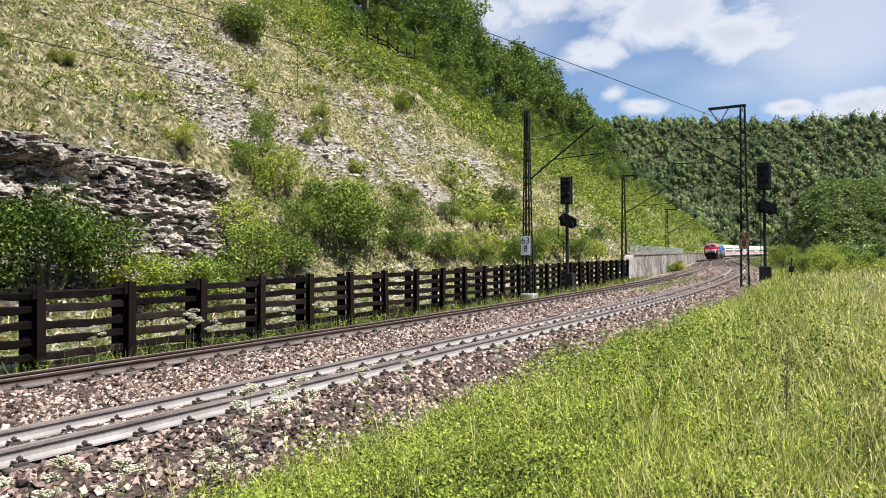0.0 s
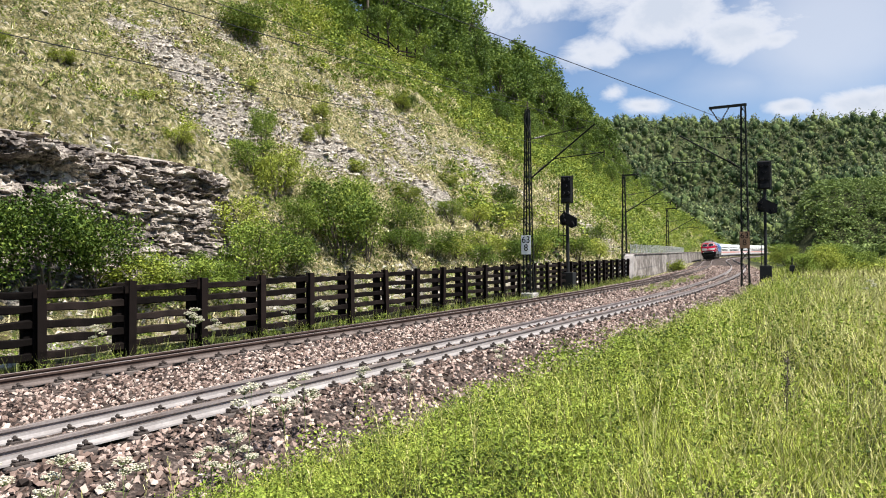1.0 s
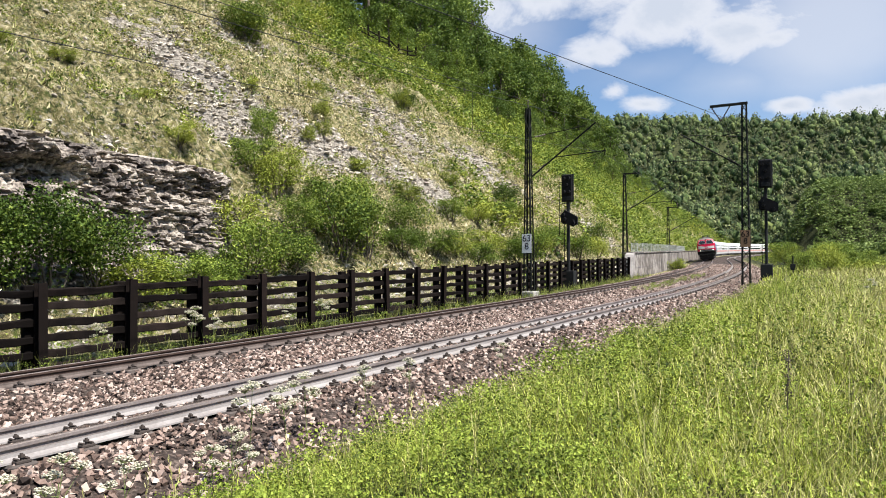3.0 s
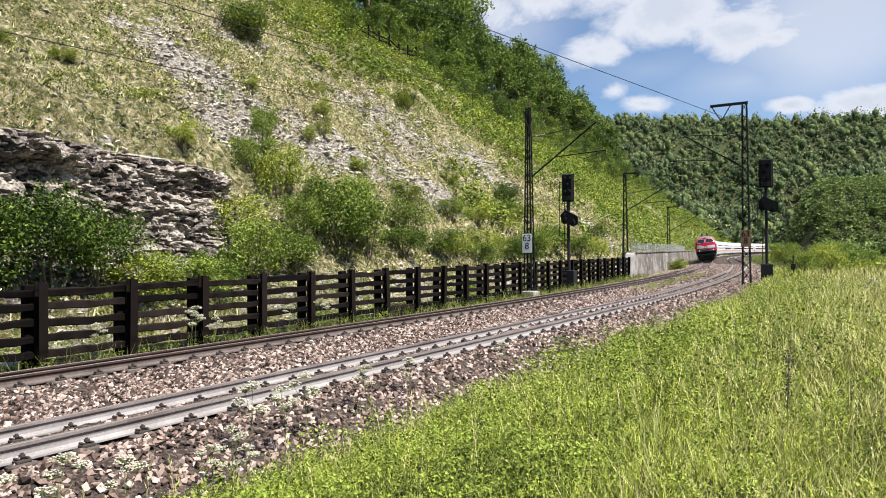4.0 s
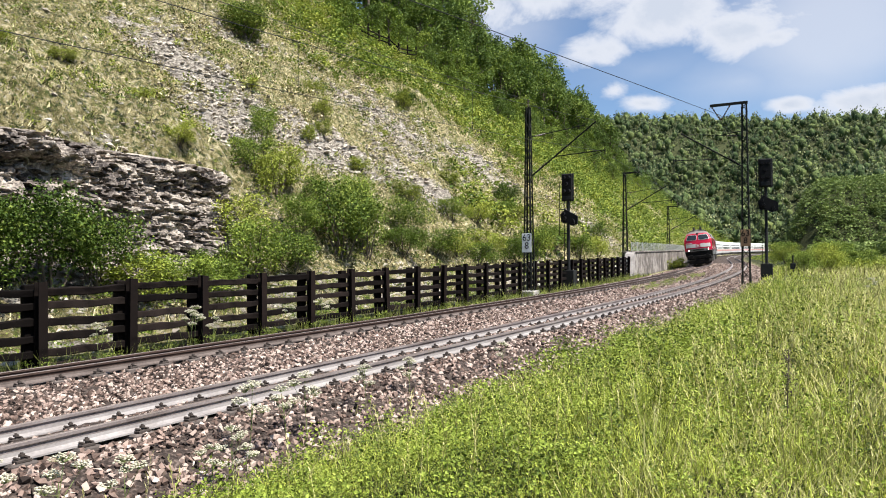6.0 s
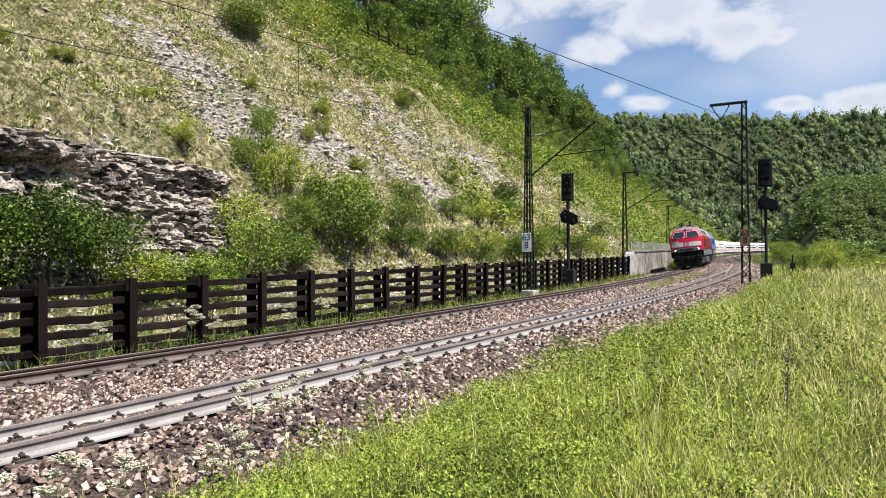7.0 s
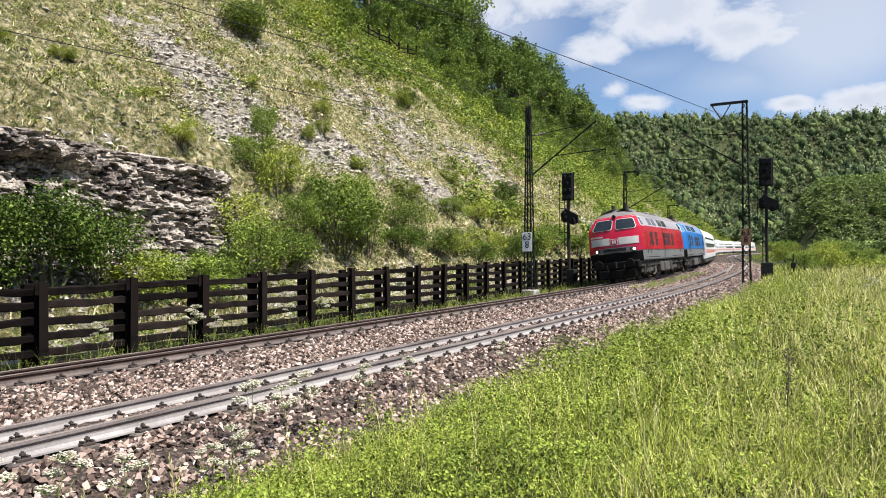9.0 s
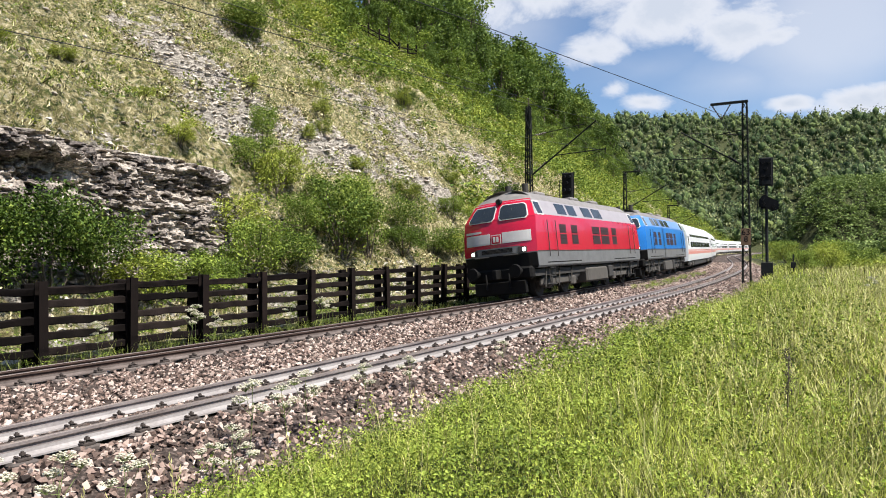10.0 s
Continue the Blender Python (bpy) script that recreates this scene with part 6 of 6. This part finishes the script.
    for q in range(7):
        z0, turn = 0.74 + 0.037 * q, 2.4 * q
        dx, dy = math.cos(turn) * 2.6, math.sin(turn) * 0.014
        stalk += [(0, 0.02, z0), (dx * 0.6 + 0.9, 0.02 + dy, z0 + 0.035), (dx, 0.02 + 2 * dy, z0 + 0.075), (dx * 0.6 - 0.9, 0.02 + dy, z0 + 0.035)]
        faces += [tuple(4 + 4 * q + j for j in range(4))]
    n = 3000
    r, a = 2.4 + 34 * rng.uniform(0, 1, n) ** 1.25, rng.uniform(-0.5, 0.68, n)
    x, y = r * np.sin(a), r * np.cos(a)
    s, lat = to_line(x, y)
    keep = (lat > 3.2) & (lat < 17) & (r > 4.5) & (fbm(s, lat, 2.4, 3, 101) + 0.5 * step(lat, 3.5, 8) - 0.2 > rng.uniform(-0.25, 0.25, n))
    x, y, s, lat, r = x[keep], y[keep], s[keep], lat[keep], r[keep]
    k = len(x)
    h = rng.uniform(0.35, 0.72, k)
    wide = 0.0018 + 0.00055 * r
    v, f = scatter(np.array(stalk), np.array(faces), np.stack([x, y, height(x, y, s, lat) - 0.02], -1), np.ones(k), rng.uniform(0, 6.28, k), rng.normal(0, 0.16, (k, 2)), np.stack([wide, h, h], -1))
    stuff("seeding_grass", v, f, M["meadow_straw"], "tall grass stalks with pale seed heads", "grass")
    # one dark dead dock stalk stands over the rest
    p = (2.85, 5.65)
    z = float(height(np.array([p[0]]), np.array([p[1]]))[0])
    dock = empty("dead_dock", Matrix.Translation((p[0], p[1], z)), "dry brown dock stalk with seed clusters in the meadow", "wildflower")
    dock.scale = (0.75, 0.75, 0.75)
    part("stalk", rodded((0, 0, -0.05), (0.03, 0, 0.92), 0.008, 0.004, n=5), M["bark"], dock)
    drng = np.random.default_rng(77)
    m = 420
    zz = 0.4 + 0.52 * drng.uniform(0, 1, m)
    pos = np.stack([drng.normal(0.015, 0.028, m), drng.normal(0, 0.028, m), zz], -1)
    v, f = scatter(LEAF, LEAF_F, pos, drng.uniform(0.012, 0.03, m), drng.uniform(0, 6.28, m), drng.normal(0, 0.8, (m, 2)))
    ob = new("seed_head", mesh_np("seed_head", v, f, M["bark"]))
    ob.parent = dock
    ob["kind"] = "stuff"
    # undergrowth in the ditch behind the fence
    n = 900
    s, d = rng.uniform(0, 66, n), rng.uniform(8.5, 11.2, n)
    keep = fbm(s, d, 3.0, 3, 55) > -0.04
    s, d = s[keep], d[keep]
    p = along(s, -d)
    few = [clump(71 + k, 60, 0.16, 0.65) for k in range(4)]
    v, f = joined(few, on_ground(p[:, 0], p[:, 1], 0.04), rng.uniform(0.2, 0.55, len(s)), rng)
    stuff("undergrowth", v, f, M["leaf_mid"], "fresh green undergrowth in the ditch behind the fence", "undergrowth")
    # weeds between the tracks and along the fence
    n = 420
    s = np.concatenate([rng.uniform(40, 62, 150), rng.uniform(2, 66, 270)])
    lat = np.concatenate([rng.uniform(-2.6, -1.6, 150), rng.uniform(-7.5, -6.4, 270)])
    z = np.where(lat > -3, -0.22, -0.5)
    v, f = joined(few, along(s, lat, z), rng.uniform(0.1, 0.26, n), rng)
    stuff("trackside_weeds", v, f, M["leaf_mid"], "low green weeds between the tracks and the fence", "weeds")
    n = 8000
    s, lat = rng.uniform(1, 66, n), rng.uniform(-8.3, -6.2, n)
    v, f = scatter(BLADE, BLADE_F, along(s, lat, np.full(n, -0.52)), np.ones(n), rng.uniform(0, 6.28, n), rng.normal(0, 0.3, (n, 2)), np.stack([0.006 + 0.0003 * s, rng.uniform(0.05, 0.3, n), 0.1 + 0.5 * rng.uniform(0, 1, n) ** 2.2], -1))
    stuff("trackside_grass", v, f, M["slope_grass"], "grass growing along the foot of the fence", "grass")


build_meadow()


# ---- white umbels ----
def umbel_meshes(seed):
    rng = np.random.default_rng(seed)
    bs, heads = bmesh.new(), []
    rod(bs, (0, 0, -0.05), (0.02, 0.01, 0.72), 0.006, 0.004, n=5)
    for k in range(4):
        a = k * 1.7 + seed
        top = Vector((math.cos(a) * 0.16 * (k > 0), math.sin(a) * 0.16 * (k > 0), 0.98 - 0.09 * k))
        rod(bs, (0.01, 0.005, 0.45 + 0.05 * k), top - Vector((0, 0, 0.08)), 0.004, 0.003, n=4)
        R = 0.13 if k == 0 else 0.095
        bf = bmesh.new()
        heads.append(("flower_head", bf, M["umbel"]))
        for j in range(44):
            q, b = R * math.sqrt(rng.uniform()), rng.uniform(0, 6.283)
            c = top + Vector((math.cos(b) * q, math.sin(b) * q, rng.uniform(-0.02, 0.015) - q * q * 3.5))
            rod(bs, top - Vector((0, 0, 0.08)), c, 0.0012, n=3)
            bmesh.ops.create_icosphere(bf, subdivisions=1, radius=rng.uniform(0.01, 0.018), matrix=Matrix.Translation(c) @ Matrix.Diagonal((1, 1, 0.5, 1)))
    out = []
    for name, bm, mat in [("stem", bs, M["stem"])] + heads:
        me = bpy.data.meshes.new(name)
        bm.to_mesh(me)
        bm.free()
        me.materials.append(mat)
        out.append((name, me))
    return out


UMBELS = [umbel_meshes(k) for k in range(3)]
for k, (s, lat, h) in enumerate([(15.6, -6.3, 1.0), (15.9, -6.5, 1.1), (16.2, -6.2, 0.8), (13.4, -6.4, 0.9), (19.0, -6.4, 0.9), (20.4, -6.4, 1.0), (20.8, -6.5, 0.9), (7.6, 2.1, 0.8), (8.0, 2.35, 0.85), (8.4, 2.7, 0.7),
                                 (10.2, 2.0, 0.95), (10.6, 2.2, 0.85), (11.1, 2.0, 0.9), (9.7, 2.4, 0.7), (12.3, 1.9, 0.8), (13.4, 1.8, 0.75), (8.9, 3.05, 0.6), (9.2, 3.2, 0.55),
                                 (30.0, 7.6, 0.9), (16.0, 2.0, 0.7)]):
    p = along(s, lat)
    z = float(height(p[:1], p[1:2])[0]) if lat > 2.2 else float(along(s, lat, -0.45)[2])
    ob = empty("wild_carrot", Matrix.Translation((p[0], p[1], z)) @ pose(0, 0, 0, 4 * math.sin(k), 5 * math.cos(2 * k), 70 * k), "white flowering umbel plant beside the ballast", "wildflower", "umbels")
    ob.scale = (h, h, h)
    for n, me in UMBELS[k % 3]:
        o = new(n, me)
        o.parent = ob
        if n == "flower_head":
            o["kind"] = "stuff"


# ---- old barrier high on the slope ----
def build_upper_fence():
    ob = empty("timber_barrier", Matrix(), "old dark timber barrier high on the wooded slope", "fence")
    for k in range(7):
        s = 87 + 3.5 * k
        p = Vector(along(s, -49.5))
        p.z = float(height(np.array([p.x]), np.array([p.y]))[0])
        part("post", rodded(p, p + Vector((0, 0, 3.2)), 0.14), M["post"], ob)
        if k:
            for z in (1.1, 1.75, 2.4):
                part("rail", rodded(last + Vector((0, 0, z)), p + Vector((0, 0, z)), 0.12, n=6), M["timber"], ob)
        last = p


build_upper_fence()

motions()
